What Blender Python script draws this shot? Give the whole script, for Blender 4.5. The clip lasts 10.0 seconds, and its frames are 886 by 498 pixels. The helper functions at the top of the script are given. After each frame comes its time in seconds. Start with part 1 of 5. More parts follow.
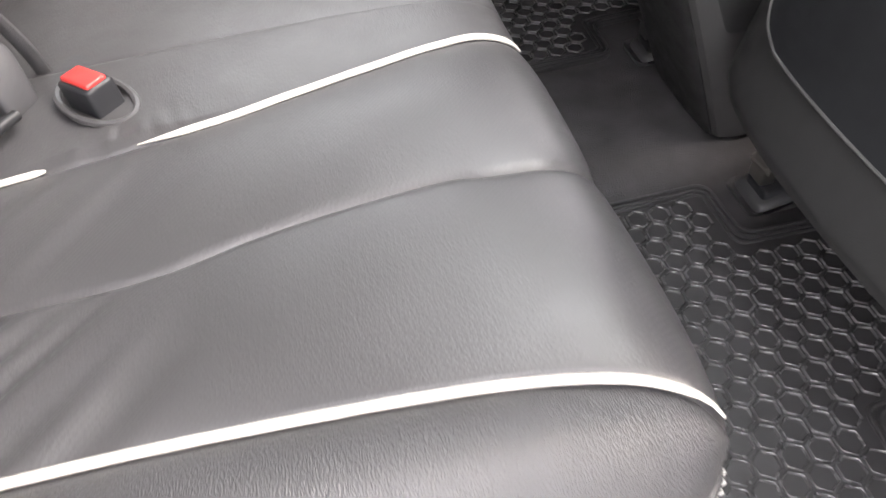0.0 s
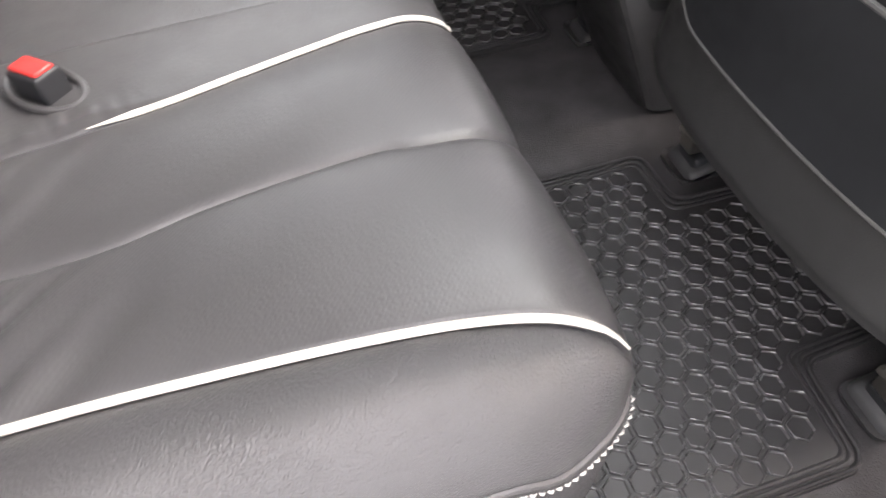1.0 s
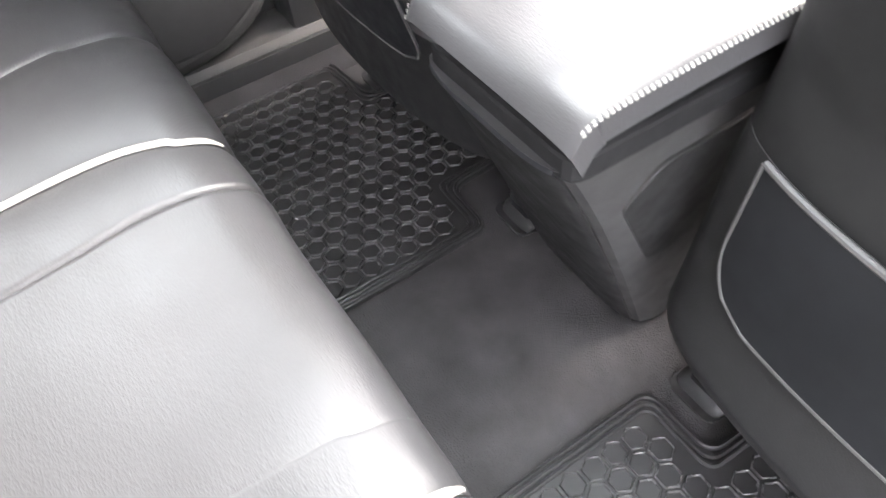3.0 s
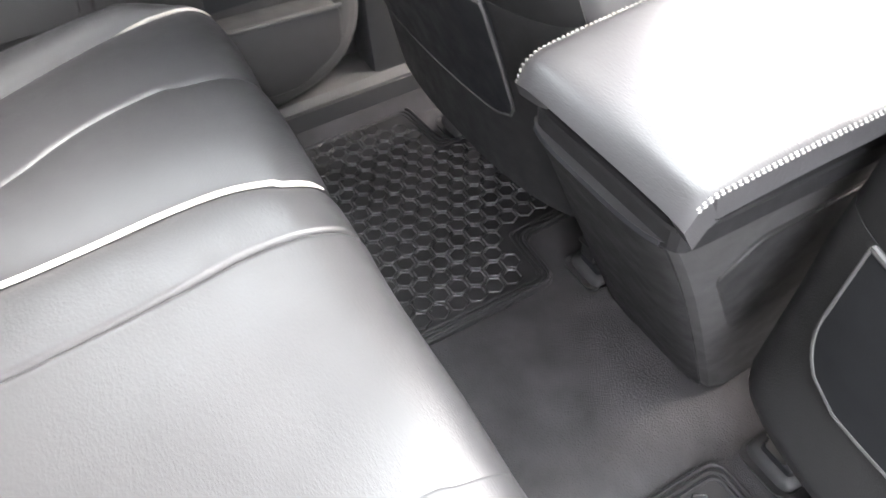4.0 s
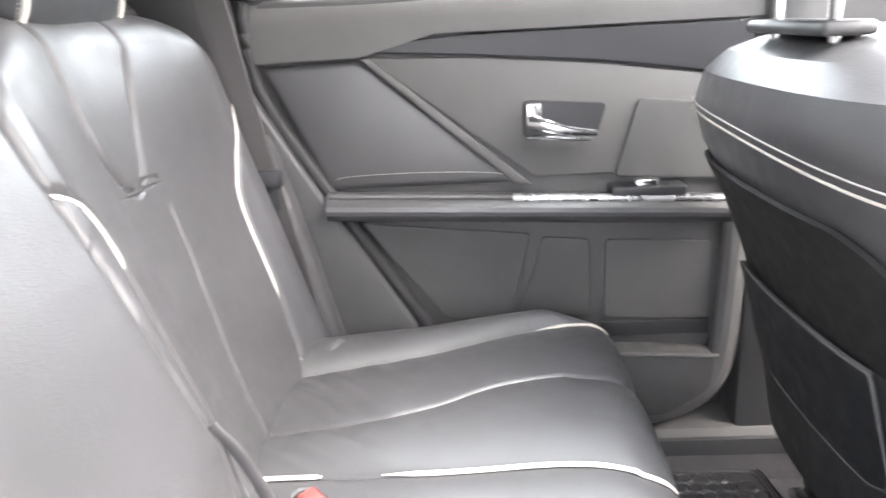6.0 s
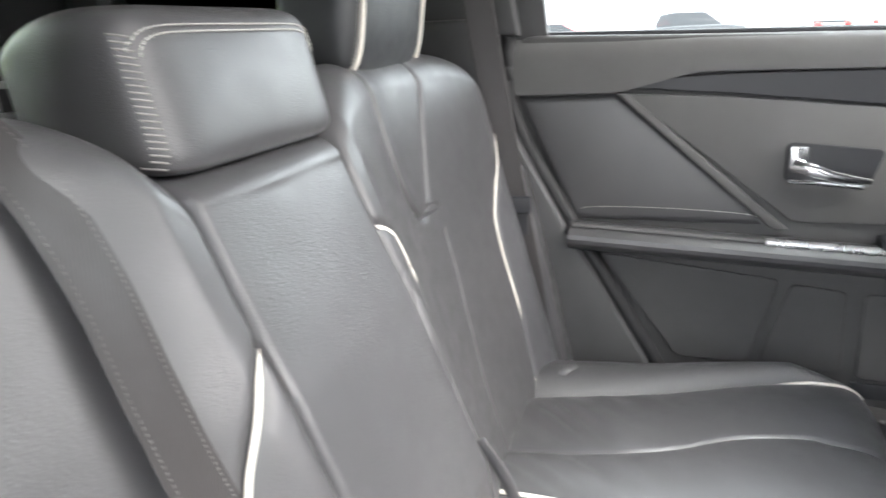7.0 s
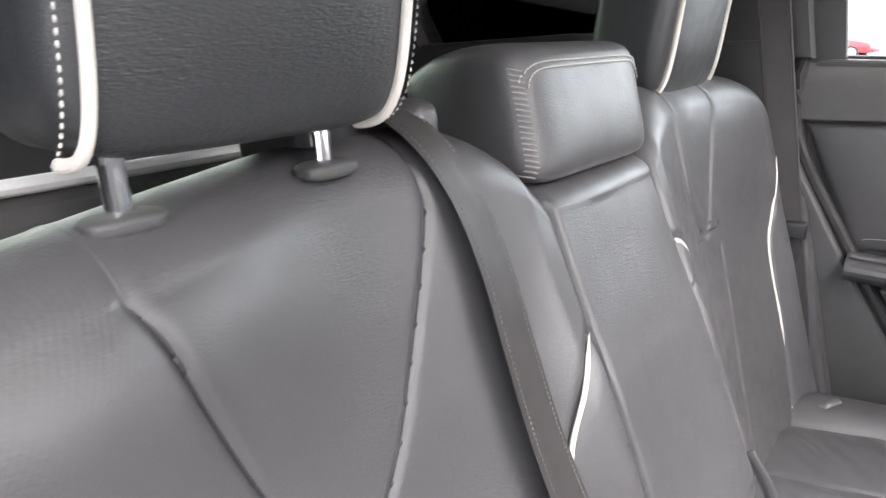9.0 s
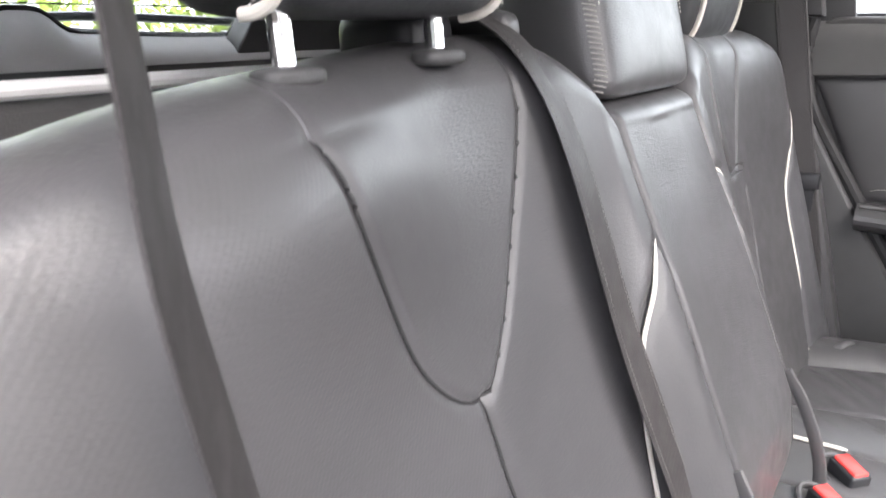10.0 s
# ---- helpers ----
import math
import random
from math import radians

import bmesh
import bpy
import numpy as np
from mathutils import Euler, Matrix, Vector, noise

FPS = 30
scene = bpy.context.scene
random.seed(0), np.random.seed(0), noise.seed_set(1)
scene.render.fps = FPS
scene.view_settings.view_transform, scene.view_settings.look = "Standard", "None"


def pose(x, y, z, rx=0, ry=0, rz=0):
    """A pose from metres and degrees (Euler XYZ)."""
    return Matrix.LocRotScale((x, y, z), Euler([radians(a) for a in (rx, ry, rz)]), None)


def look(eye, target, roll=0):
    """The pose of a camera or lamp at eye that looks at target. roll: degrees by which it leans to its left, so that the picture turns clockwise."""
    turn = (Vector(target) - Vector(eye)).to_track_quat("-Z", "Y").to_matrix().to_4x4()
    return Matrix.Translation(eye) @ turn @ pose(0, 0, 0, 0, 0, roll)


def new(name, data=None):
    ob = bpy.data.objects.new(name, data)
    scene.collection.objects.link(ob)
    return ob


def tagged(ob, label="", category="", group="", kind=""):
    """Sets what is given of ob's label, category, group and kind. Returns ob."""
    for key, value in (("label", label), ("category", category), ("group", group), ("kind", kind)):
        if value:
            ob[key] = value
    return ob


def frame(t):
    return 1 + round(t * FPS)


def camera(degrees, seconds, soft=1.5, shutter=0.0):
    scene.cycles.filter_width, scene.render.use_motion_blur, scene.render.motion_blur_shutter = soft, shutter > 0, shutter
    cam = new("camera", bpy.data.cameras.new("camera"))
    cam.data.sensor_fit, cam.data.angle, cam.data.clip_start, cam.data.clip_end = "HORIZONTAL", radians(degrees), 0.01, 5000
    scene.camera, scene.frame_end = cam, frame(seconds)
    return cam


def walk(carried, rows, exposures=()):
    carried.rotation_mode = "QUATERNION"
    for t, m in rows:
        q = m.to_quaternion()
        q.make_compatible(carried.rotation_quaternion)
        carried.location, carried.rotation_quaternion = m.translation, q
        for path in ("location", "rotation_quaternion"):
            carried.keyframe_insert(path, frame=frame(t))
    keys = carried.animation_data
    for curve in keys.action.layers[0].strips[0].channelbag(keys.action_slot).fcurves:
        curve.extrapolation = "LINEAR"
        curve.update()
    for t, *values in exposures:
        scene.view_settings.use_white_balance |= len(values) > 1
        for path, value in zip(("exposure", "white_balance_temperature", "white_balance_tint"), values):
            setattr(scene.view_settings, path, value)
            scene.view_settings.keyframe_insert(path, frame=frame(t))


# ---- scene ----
from mathutils.bvhtree import BVHTree

cam = camera(65.6, 10.0, shutter=0.4)
EXPOSURES = [(0, 3.05, 6850, 16), (1, 2.87, 6900, 17), (2, 3.58, 6750, 15), (2.7, 4.05, 6650, 14), (4, 4.05, 6550, 13), (4.5, 3.95, 6550, 13), (5, 4.1, 6550, 14), (5.5, 4.38, 6550, 15), (7, 3.45, 6400, 10), (8.5, 3.3, 6450, 14), (9.2, 3.35, 6450, 14), (10, 3.35, 6450, 15)]
PATH = [
    (0, (0.68, -0.068, 0.719), (-0.585, 0.157, -0.814), -5.0),
    (0.5, (0.733, -0.069, 0.737), (-0.51, 0.182, -0.809), -4.3),
    (1, (0.725, -0.054, 0.735), (-0.496, 0.25, -0.819), -4.3),
    (1.5, (0.637, -0.012, 0.709), (-0.47, 0.535, -0.864), -3.1),
    (2, (0.541, 0.002, 0.709), (-0.597, 0.611, -0.819), -7.4),
    (2.5, (0.417, 0.029, 0.76), (-0.639, 0.65, -0.821), -5.0),
    (2.7, (0.369, 0.036, 0.776), (-0.698, 0.649, -0.801), -5.5),
    (3.8, (0.281, 0.001, 0.815), (-0.861, 0.591, -0.718), -5.1),
    (4, (0.291, -0.01, 0.817), (-0.904, 0.563, -0.681), -4.8),
    (4.5, (0.324, -0.032, 0.829), (-1.123, 0.478, -0.453), -4.1),
    (5, (0.367, -0.053, 0.83), (-1.355, 0.35, -0.103), -2.2),
    (5.5, (0.387, -0.072, 0.837), (-1.494, 0.112, 0.183), -3.1),
    (5.7, (0.401, -0.085, 0.844), (-1.493, -0.012, 0.206), -3.1),
    (6.8, (0.455, -0.151, 0.902), (-1.375, -0.681, 0.295), -3.0),
    (7, (0.462, -0.176, 0.911), (-1.338, -0.809, 0.31), -2.7),
    (7.5, (0.476, -0.203, 0.931), (-1.227, -1.073, 0.344), -2.4),
    (8, (0.516, -0.215, 0.948), (-1.088, -1.26, 0.367), -1.8),
    (8.5, (0.547, -0.211, 0.953), (-0.99, -1.353, 0.374), -1.5),
    (9, (0.579, -0.216, 0.941), (-0.938, -1.383, 0.362), -1.4),
    (9.5, (0.625, -0.234, 0.925), (-0.889, -1.403, 0.341), -1.3),
    (10, (0.665, -0.252, 0.883), (-0.884, -1.371, 0.293), -1.5),
]
walk(cam, [(t, look(eye, target, roll)) for t, eye, target, roll in PATH], EXPOSURES)


# ---- light ----
world = bpy.data.worlds.new("overcast_sky")
scene.world = world
world.use_nodes = True
wn, wl = world.node_tree.nodes, world.node_tree.links
sky = wn.new("ShaderNodeTexSky")
sky.sky_type = "NISHITA"
sky.sun_disc = False
sky.sun_elevation, sky.sun_rotation = radians(44), radians(14)
sky.air_density, sky.dust_density, sky.ozone_density = 1.0, 6.0, 1.0
whiten = wn.new("ShaderNodeMixRGB")
whiten.inputs[0].default_value = 0.75
whiten.inputs[2].default_value = (7.5, 7.6, 7.8, 1)
wl.new(sky.outputs[0], whiten.inputs[1])
# an overcast sky is brighter overhead than at the horizon
where = wn.new("ShaderNodeTexCoord")
axes = wn.new("ShaderNodeSeparateXYZ")
wl.new(where.outputs["Generated"], axes.inputs[0])
rise = wn.new("ShaderNodeMapRange")
rise.inputs["From Min"].default_value, rise.inputs["From Max"].default_value = 0.0, 1.0
rise.inputs["To Min"].default_value, rise.inputs["To Max"].default_value = 0.80, 1.70
wl.new(axes.outputs["Z"], rise.inputs["Value"])
veil = wn.new("ShaderNodeVectorMath")
veil.operation = "SCALE"
wl.new(whiten.outputs[0], veil.inputs[0])
wl.new(rise.outputs[0], veil.inputs["Scale"])
wl.new(veil.outputs[0], wn["Background"].inputs[0])
wn["Background"].inputs[1].default_value = 0.12

sun = new("sun", bpy.data.lights.new("sun", "SUN"))
sun.data.energy, sun.data.angle, sun.data.color = 1.6, radians(60), (1.0, 0.97, 0.93)
sun.matrix_world = look((1.2, 5.2, 5.4), (0, 0.3, 0.4))


# ---- materials ----
def surface(name, colour, rough=0.5, metal=0.0, spec=0.5, grain=0.0, scale=400.0, kind="noise", vary=0.12, blotch=6.0, coat=0.0, rough_vary=0.08):
    """A solid surface with a fine relief (grain: its depth in mm) and soft large-scale variation."""
    m = bpy.data.materials.new(name)
    m.use_nodes = True
    n, l = m.node_tree.nodes, m.node_tree.links
    b = n["Principled BSDF"]
    b.inputs["Metallic"].default_value = metal
    b.inputs["Specular IOR Level"].default_value = spec
    b.inputs["Coat Weight"].default_value = coat
    tc = n.new("ShaderNodeTexCoord")
    big = n.new("ShaderNodeTexNoise")
    big.inputs["Scale"].default_value, big.inputs["Detail"].default_value = blotch, 5
    l.new(tc.outputs["Object"], big.inputs["Vector"])
    ramp = n.new("ShaderNodeMapRange")
    ramp.inputs["From Min"].default_value, ramp.inputs["From Max"].default_value = 0.3, 0.7
    ramp.inputs["To Min"].default_value, ramp.inputs["To Max"].default_value = 1 - vary, 1 + vary
    l.new(big.outputs["Fac"], ramp.inputs["Value"])
    mul = n.new("ShaderNodeVectorMath")
    mul.operation = "SCALE"
    mul.inputs[0].default_value = colour
    l.new(ramp.outputs[0], mul.inputs["Scale"])
    l.new(mul.outputs[0], b.inputs["Base Color"])
    rr = n.new("ShaderNodeMapRange")
    rr.inputs["From Min"].default_value, rr.inputs["From Max"].default_value = 0.3, 0.7
    rr.inputs["To Min"].default_value, rr.inputs["To Max"].default_value = rough - rough_vary, rough + rough_vary
    mid = n.new("ShaderNodeTexNoise")
    mid.inputs["Scale"].default_value, mid.inputs["Detail"].default_value = blotch * 7, 3
    l.new(tc.outputs["Object"], mid.inputs["Vector"])
    l.new(mid.outputs["Fac"], rr.inputs["Value"])
    l.new(rr.outputs[0], b.inputs["Roughness"])
    if grain:
        if kind == "cells":
            t = n.new("ShaderNodeTexVoronoi")
            t.inputs["Scale"].default_value = scale
            out = t.outputs["Distance"]
        elif kind == "weave":
            t = n.new("ShaderNodeTexWave")
            t.inputs["Scale"].default_value = scale
            t.bands_direction = "DIAGONAL"
            out = t.outputs["Fac"]
        else:
            t = n.new("ShaderNodeTexNoise")
            t.inputs["Scale"].default_value, t.inputs["Detail"].default_value = scale, 4
            out = t.outputs["Fac"]
        l.new(tc.outputs["Object"], t.inputs["Vector"])
        bump = n.new("ShaderNodeBump")
        bump.inputs["Strength"].default_value = 1.0
        bump.inputs["Distance"].default_value = grain * 0.001
        l.new(out, bump.inputs["Height"])
        l.new(bump.outputs[0], b.inputs["Normal"])
    return m


def leather(name, colour, rough, depth, ribs=0.0, fine=430, long=0.35, patchy=0.45):
    """Upholstery leather: pebbled grain, drawn-out creases and, on the inserts, a fine diagonal rib."""
    m = surface(name, tuple(0.90 * k for k in colour), rough, spec=0.70, vary=0.10, rough_vary=0.06)
    n, l = m.node_tree.nodes, m.node_tree.links
    tc = n.new("ShaderNodeTexCoord")
    stretch = n.new("ShaderNodeMapping")
    stretch.inputs["Scale"].default_value = (long, 0.9, 1.0)
    stretch.inputs["Rotation"].default_value = (0.0, 0.25, 0.45)
    l.new(tc.outputs["Object"], stretch.inputs["Vector"])
    crease = n.new("ShaderNodeTexNoise")
    crease.inputs["Scale"].default_value, crease.inputs["Detail"].default_value = fine, 2
    l.new(stretch.outputs[0], crease.inputs["Vector"])
    cell = n.new("ShaderNodeTexVoronoi")
    cell.inputs["Scale"].default_value = 900
    l.new(stretch.outputs[0], cell.inputs["Vector"])
    add = n.new("ShaderNodeMath")
    add.operation = "MULTIPLY_ADD"
    add.inputs[1].default_value = 0.45
    l.new(cell.outputs["Distance"], add.inputs[0])
    l.new(crease.outputs["Fac"], add.inputs[2])
    patch = n.new("ShaderNodeTexNoise")
    patch.inputs["Scale"].default_value, patch.inputs["Detail"].default_value = 9, 2
    l.new(tc.outputs["Object"], patch.inputs["Vector"])
    fade = n.new("ShaderNodeMapRange")
    fade.inputs["From Min"].default_value, fade.inputs["From Max"].default_value = 0.35, 0.65
    fade.inputs["To Min"].default_value, fade.inputs["To Max"].default_value = patchy, 1.0
    l.new(patch.outputs["Fac"], fade.inputs["Value"])
    bump = n.new("ShaderNodeBump")
    bump.inputs["Distance"].default_value = depth * 0.001
    l.new(fade.outputs[0], bump.inputs["Strength"])
    l.new(add.outputs[0], bump.inputs["Height"])
    last = bump
    if ribs:
        wave = n.new("ShaderNodeTexWave")
        wave.inputs["Scale"].default_value, wave.inputs["Distortion"].default_value = 150, 0.4
        wave.bands_direction = "DIAGONAL"
        l.new(tc.outputs["Object"], wave.inputs["Vector"])
        rib = n.new("ShaderNodeBump")
        rib.inputs["Distance"].default_value = ribs * 0.001
        l.new(wave.outputs["Fac"], rib.inputs["Height"])
        l.new(bump.outputs[0], rib.inputs["Normal"])
        last = rib
    l.new(last.outputs[0], n["Principled BSDF"].inputs["Normal"])
    return m


LEATHER = leather("charcoal_leather", (0.070, 0.069, 0.072), 0.37, 0.26)
GRAINED = leather("grained_leather", (0.068, 0.067, 0.070), 0.35, 0.80, 0.0, 1100, 0.30, 0.70)
CREASED = leather("creased_leather", (0.068, 0.067, 0.070), 0.35, 0.45, 0.0, 900, 0.25, 0.10)
# seat leather at half the tone: the headrests' shaded fronts put into colour
HEAD_LEATHER_SHADED = leather("shaded_headrest_leather", (0.033, 0.035, 0.038), 0.40, 0.42, 0.0, 760, 0.30, 0.15)
MATTE_LEATHER = leather("matte_leather", (0.066, 0.066, 0.071), 0.52, 0.16, 0.04)
RIBBED = leather("ribbed_leather", (0.069, 0.068, 0.071), 0.38, 0.22, 0.032)
PERFORATED = leather("perforated_leather", (0.069, 0.068, 0.071), 0.38, 0.18, 0.055)
PIPING = surface("white_piping", (0.66, 0.63, 0.57), 0.5, grain=0.25, scale=700, vary=0.08, blotch=30)
CREAM_THREAD = surface("cream_thread", (0.24, 0.23, 0.22), 0.6, vary=0.1)
THREAD = surface("white_thread", (0.50, 0.49, 0.46), 0.7, vary=0.08)
CARPET = surface("charcoal_carpet", (0.084, 0.081, 0.083), 0.95, spec=0.1, grain=2.2, scale=520, vary=0.25, blotch=14)
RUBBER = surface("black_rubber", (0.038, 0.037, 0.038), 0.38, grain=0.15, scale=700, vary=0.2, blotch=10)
DARK_PLASTIC = surface("dark_moulded_plastic", (0.055, 0.055, 0.056), 0.50, grain=0.18, scale=650, kind="cells", vary=0.10)
CONSOLE_PLASTIC = surface("console_plastic", (0.064, 0.063, 0.063), 0.48, grain=0.18, scale=650, kind="cells", vary=0.10)
SHELL_PLASTIC = surface("grained_shell_plastic", (0.031, 0.031, 0.031), 0.48, grain=0.18, scale=650, kind="cells", vary=0.10)
GREY_PLASTIC = surface("grey_moulded_plastic", (0.092, 0.090, 0.089), 0.52, grain=0.18, scale=650, kind="cells", vary=0.08)
SATIN_BLACK = surface("satin_black_trim", (0.022, 0.023, 0.026), 0.42, vary=0.10, rough_vary=0.02)
# lighter than the mat sheet: the ridges' highlights are partly put into the colour
RIDGE_RUBBER = surface("highlit_glossy_rubber", (0.074, 0.073, 0.074), 0.25, spec=1.0, vary=0.2, blotch=10)
# black for the weather strips, and for shade drawn into gaps and seams
SEAL_AND_SHADE = surface("black_seal_and_shade", (0.016, 0.016, 0.017), 0.62, grain=0.1, scale=500, vary=0.2)
DOOR_PLASTIC = surface("door_moulding_plastic", (0.066, 0.065, 0.065), 0.5, grain=0.18, scale=650, kind="cells", vary=0.10)
BACK_BOARD = surface("dark_back_board", (0.020, 0.020, 0.020), 0.60, spec=0.3, grain=0.1, scale=700, vary=0.12)
POCKET_BOARD = surface("seat_back_board", (0.020, 0.021, 0.023), 0.46, spec=0.35, grain=0.1, scale=800, vary=0.15)
CHROME = surface("chrome", (0.85, 0.85, 0.86), 0.12, metal=1.0, vary=0.02, rough_vary=0.03)
STEEL = surface("bare_steel", (0.45, 0.43, 0.40), 0.40, metal=1.0, vary=0.2, blotch=40)
SILVER_TRIM = surface("silver_trim", (0.62, 0.62, 0.63), 0.28, metal=0.85, vary=0.03)
RAIL_METAL = surface("brushed_rail", (0.86, 0.86, 0.86), 0.45, metal=0.3, vary=0.03)
WEBBING = surface("belt_webbing", (0.037, 0.034, 0.034), 0.46, grain=0.14, scale=170, kind="weave", vary=0.08)
BELT_THREAD = surface("belt_edge_thread", (0.12, 0.115, 0.11), 0.7, vary=0.1)
RED_BUTTON = surface("red_button", (0.72, 0.05, 0.045), 0.35, vary=0.06)
HEADLINER = surface("light_headliner", (0.42, 0.41, 0.40), 0.95, spec=0.1, grain=0.5, scale=500, vary=0.05)
PALE_TRIM = surface("pale_tailgate_trim", (0.46, 0.46, 0.47), 0.38, grain=0.1, scale=600, vary=0.06)
ASPHALT = surface("asphalt", (0.20, 0.20, 0.20), 0.9, spec=0.2, grain=4, scale=60, vary=0.2, blotch=0.4)
TYRE = surface("tyre_rubber", (0.02, 0.02, 0.02), 0.8, vary=0.15)
CAR_RED = surface("red_car_paint", (0.45, 0.02, 0.03), 0.25, coat=0.6, vary=0.05)
CAR_WHITE = surface("white_car_paint", (0.80, 0.80, 0.80), 0.25, coat=0.6, vary=0.03)
CAR_DARK = surface("dark_car_paint", (0.03, 0.032, 0.036), 0.25, coat=0.6, vary=0.05)
CAR_SILVER = surface("silver_car_paint", (0.50, 0.52, 0.55), 0.28, metal=0.3, coat=0.6, vary=0.05)
CAR_GLASS = surface("car_window_tint", (0.02, 0.022, 0.025), 0.08, vary=0.1)


def leaf_material():
    m = surface("fresh_green_leaves", (0.17, 0.235, 0.045), 0.6, vary=0.35, blotch=1.4)
    return m


LEAVES = leaf_material()
BARK = surface("bark", (0.10, 0.08, 0.06), 0.9, grain=6, scale=30, vary=0.3)


def glass_material(name, tint):
    m = bpy.data.materials.new(name)
    m.use_nodes = True
    n, l = m.node_tree.nodes, m.node_tree.links
    n.remove(n["Principled BSDF"])
    clear = n.new("ShaderNodeBsdfTransparent")
    clear.inputs[0].default_value = tint
    shine = n.new("ShaderNodeBsdfGlossy")
    shine.inputs["Roughness"].default_value = 0.01
    fres = n.new("ShaderNodeFresnel")
    fres.inputs[0].default_value = 1.45
    mix = n.new("ShaderNodeMixShader")
    l.new(fres.outputs[0], mix.inputs[0])
    l.new(clear.outputs[0], mix.inputs[1])
    l.new(shine.outputs[0], mix.inputs[2])
    l.new(mix.outputs[0], n["Material Output"].inputs[0])
    return m


GLASS = glass_material("window_glass", (0.88, 0.91, 0.90, 1))
PRIVACY_GLASS = glass_material("tinted_window_glass", (0.30, 0.31, 0.31, 1))


# ---- mesh helpers ----
def put_mesh(name, bm, material, smooth=True):
    bmesh.ops.recalc_face_normals(bm, faces=bm.faces)
    me = bpy.data.meshes.new(name)
    bm.to_mesh(me)
    bm.free()
    if smooth:
        for p in me.polygons:
            p.use_smooth = True
        plate = any(len(p.vertices) > 6 for p in me.polygons)
        me.set_sharp_from_angle(angle=radians(22 if plate else 40))
    me.materials.append(material)
    return new(name, me)


def part(name, bm, material, parent, label="", smooth=True):
    ob = put_mesh(name, bm, material, smooth)
    ob.parent = parent
    if parent.type == "EMPTY":
        ob.matrix_parent_inverse = Matrix.Translation(-parent.location)
    if label:
        ob["label"] = label
    return ob


def thing(name, label, category, base=(0, 0, 0), group="", kind=""):
    """An empty at the thing's base; its parts are laid in world places."""
    e = new(name)
    e.empty_display_size = 0.05
    e.location = base
    return tagged(e, label, category, group, kind)


def solid(name, bm, material, label, category, kind="", smooth=True):
    return tagged(put_mesh(name, bm, material, smooth), label, category, kind=kind)


def slab(verts, faces, thick):
    """A closed slab under the faces of a sheet, thick along its vertex normals."""
    bm = bmesh.new()
    keep = sorted({i for f in faces for i in f})
    P = np.array([verts[i] for i in keep], float)
    index = {i: k for k, i in enumerate(keep)}
    N = np.zeros_like(P)
    F = [[index[i] for i in f] for f in faces]
    for f in F:
        c = np.cross(P[f[2]] - P[f[0]], P[f[-1]] - P[f[1]])
        for i in f:
            N[i] += c
    N /= np.maximum(np.linalg.norm(N, axis=1), 1e-9)[:, None]
    top = [bm.verts.new(p) for p in P]
    low = [bm.verts.new(p) for p in P - N * thick]
    edges = {}
    for f in F:
        bm.faces.new([top[i] for i in f])
        bm.faces.new([low[i] for i in reversed(f)])
        for a, b in zip(f, f[1:] + f[:1]):
            edges[(a, b)] = edges.get((a, b), 0) + 1
    for a, b in edges:
        if (b, a) not in edges:
            bm.faces.new([top[b], top[a], low[a], low[b]])
    return bm


def sheet(f, nu, nv):
    """Vertices and quads of the sheet f(u, v), u and v from 0 to 1."""
    verts = [f(i / nu, j / nv) for i in range(nu + 1) for j in range(nv + 1)]
    at = lambda i, j: i * (nv + 1) + j
    faces = [[at(i, j), at(i + 1, j), at(i + 1, j + 1), at(i, j + 1)] for i in range(nu) for j in range(nv)]
    return verts, faces


def panel(f, nu, nv, thick=0.02, flip=False):
    verts, faces = sheet(f, nu, nv)
    return slab(verts, [q[::-1] for q in faces] if flip else faces, thick)


def tube(points, radius, sides=8, flat=1.0, up=(0, 0, 1), closed=False):
    """A rod along points; flat squeezes it along up."""
    bm = bmesh.new()
    P = [Vector(p) for p in points]
    rings = []
    n = len(P)
    for i, p in enumerate(P):
        if closed:
            d = (P[(i + 1) % n] - P[i - 1]).normalized()
        else:
            d = (P[min(i + 1, n - 1)] - P[max(i - 1, 0)]).normalized()
        u = up[i] if isinstance(up, list) else up
        u = Vector(u)
        s = d.cross(u)
        s = s.normalized() if s.length > 1e-6 else d.orthogonal().normalized()
        w = s.cross(d).normalized()
        r = radius[i] if isinstance(radius, (list, tuple)) else radius
        rings.append([bm.verts.new(p + s * (r * math.cos(a)) + w * (r * flat * math.sin(a))) for a in (2 * math.pi * k / sides for k in range(sides))])
    pairs = list(zip(rings, rings[1:])) + ([(rings[-1], rings[0])] if closed else [])
    for a, b in pairs:
        for k in range(sides):
            bm.faces.new([a[k], a[(k + 1) % sides], b[(k + 1) % sides], b[k]])
    if not closed:
        bm.faces.new(rings[0][::-1])
        bm.faces.new(rings[-1])
    return bm


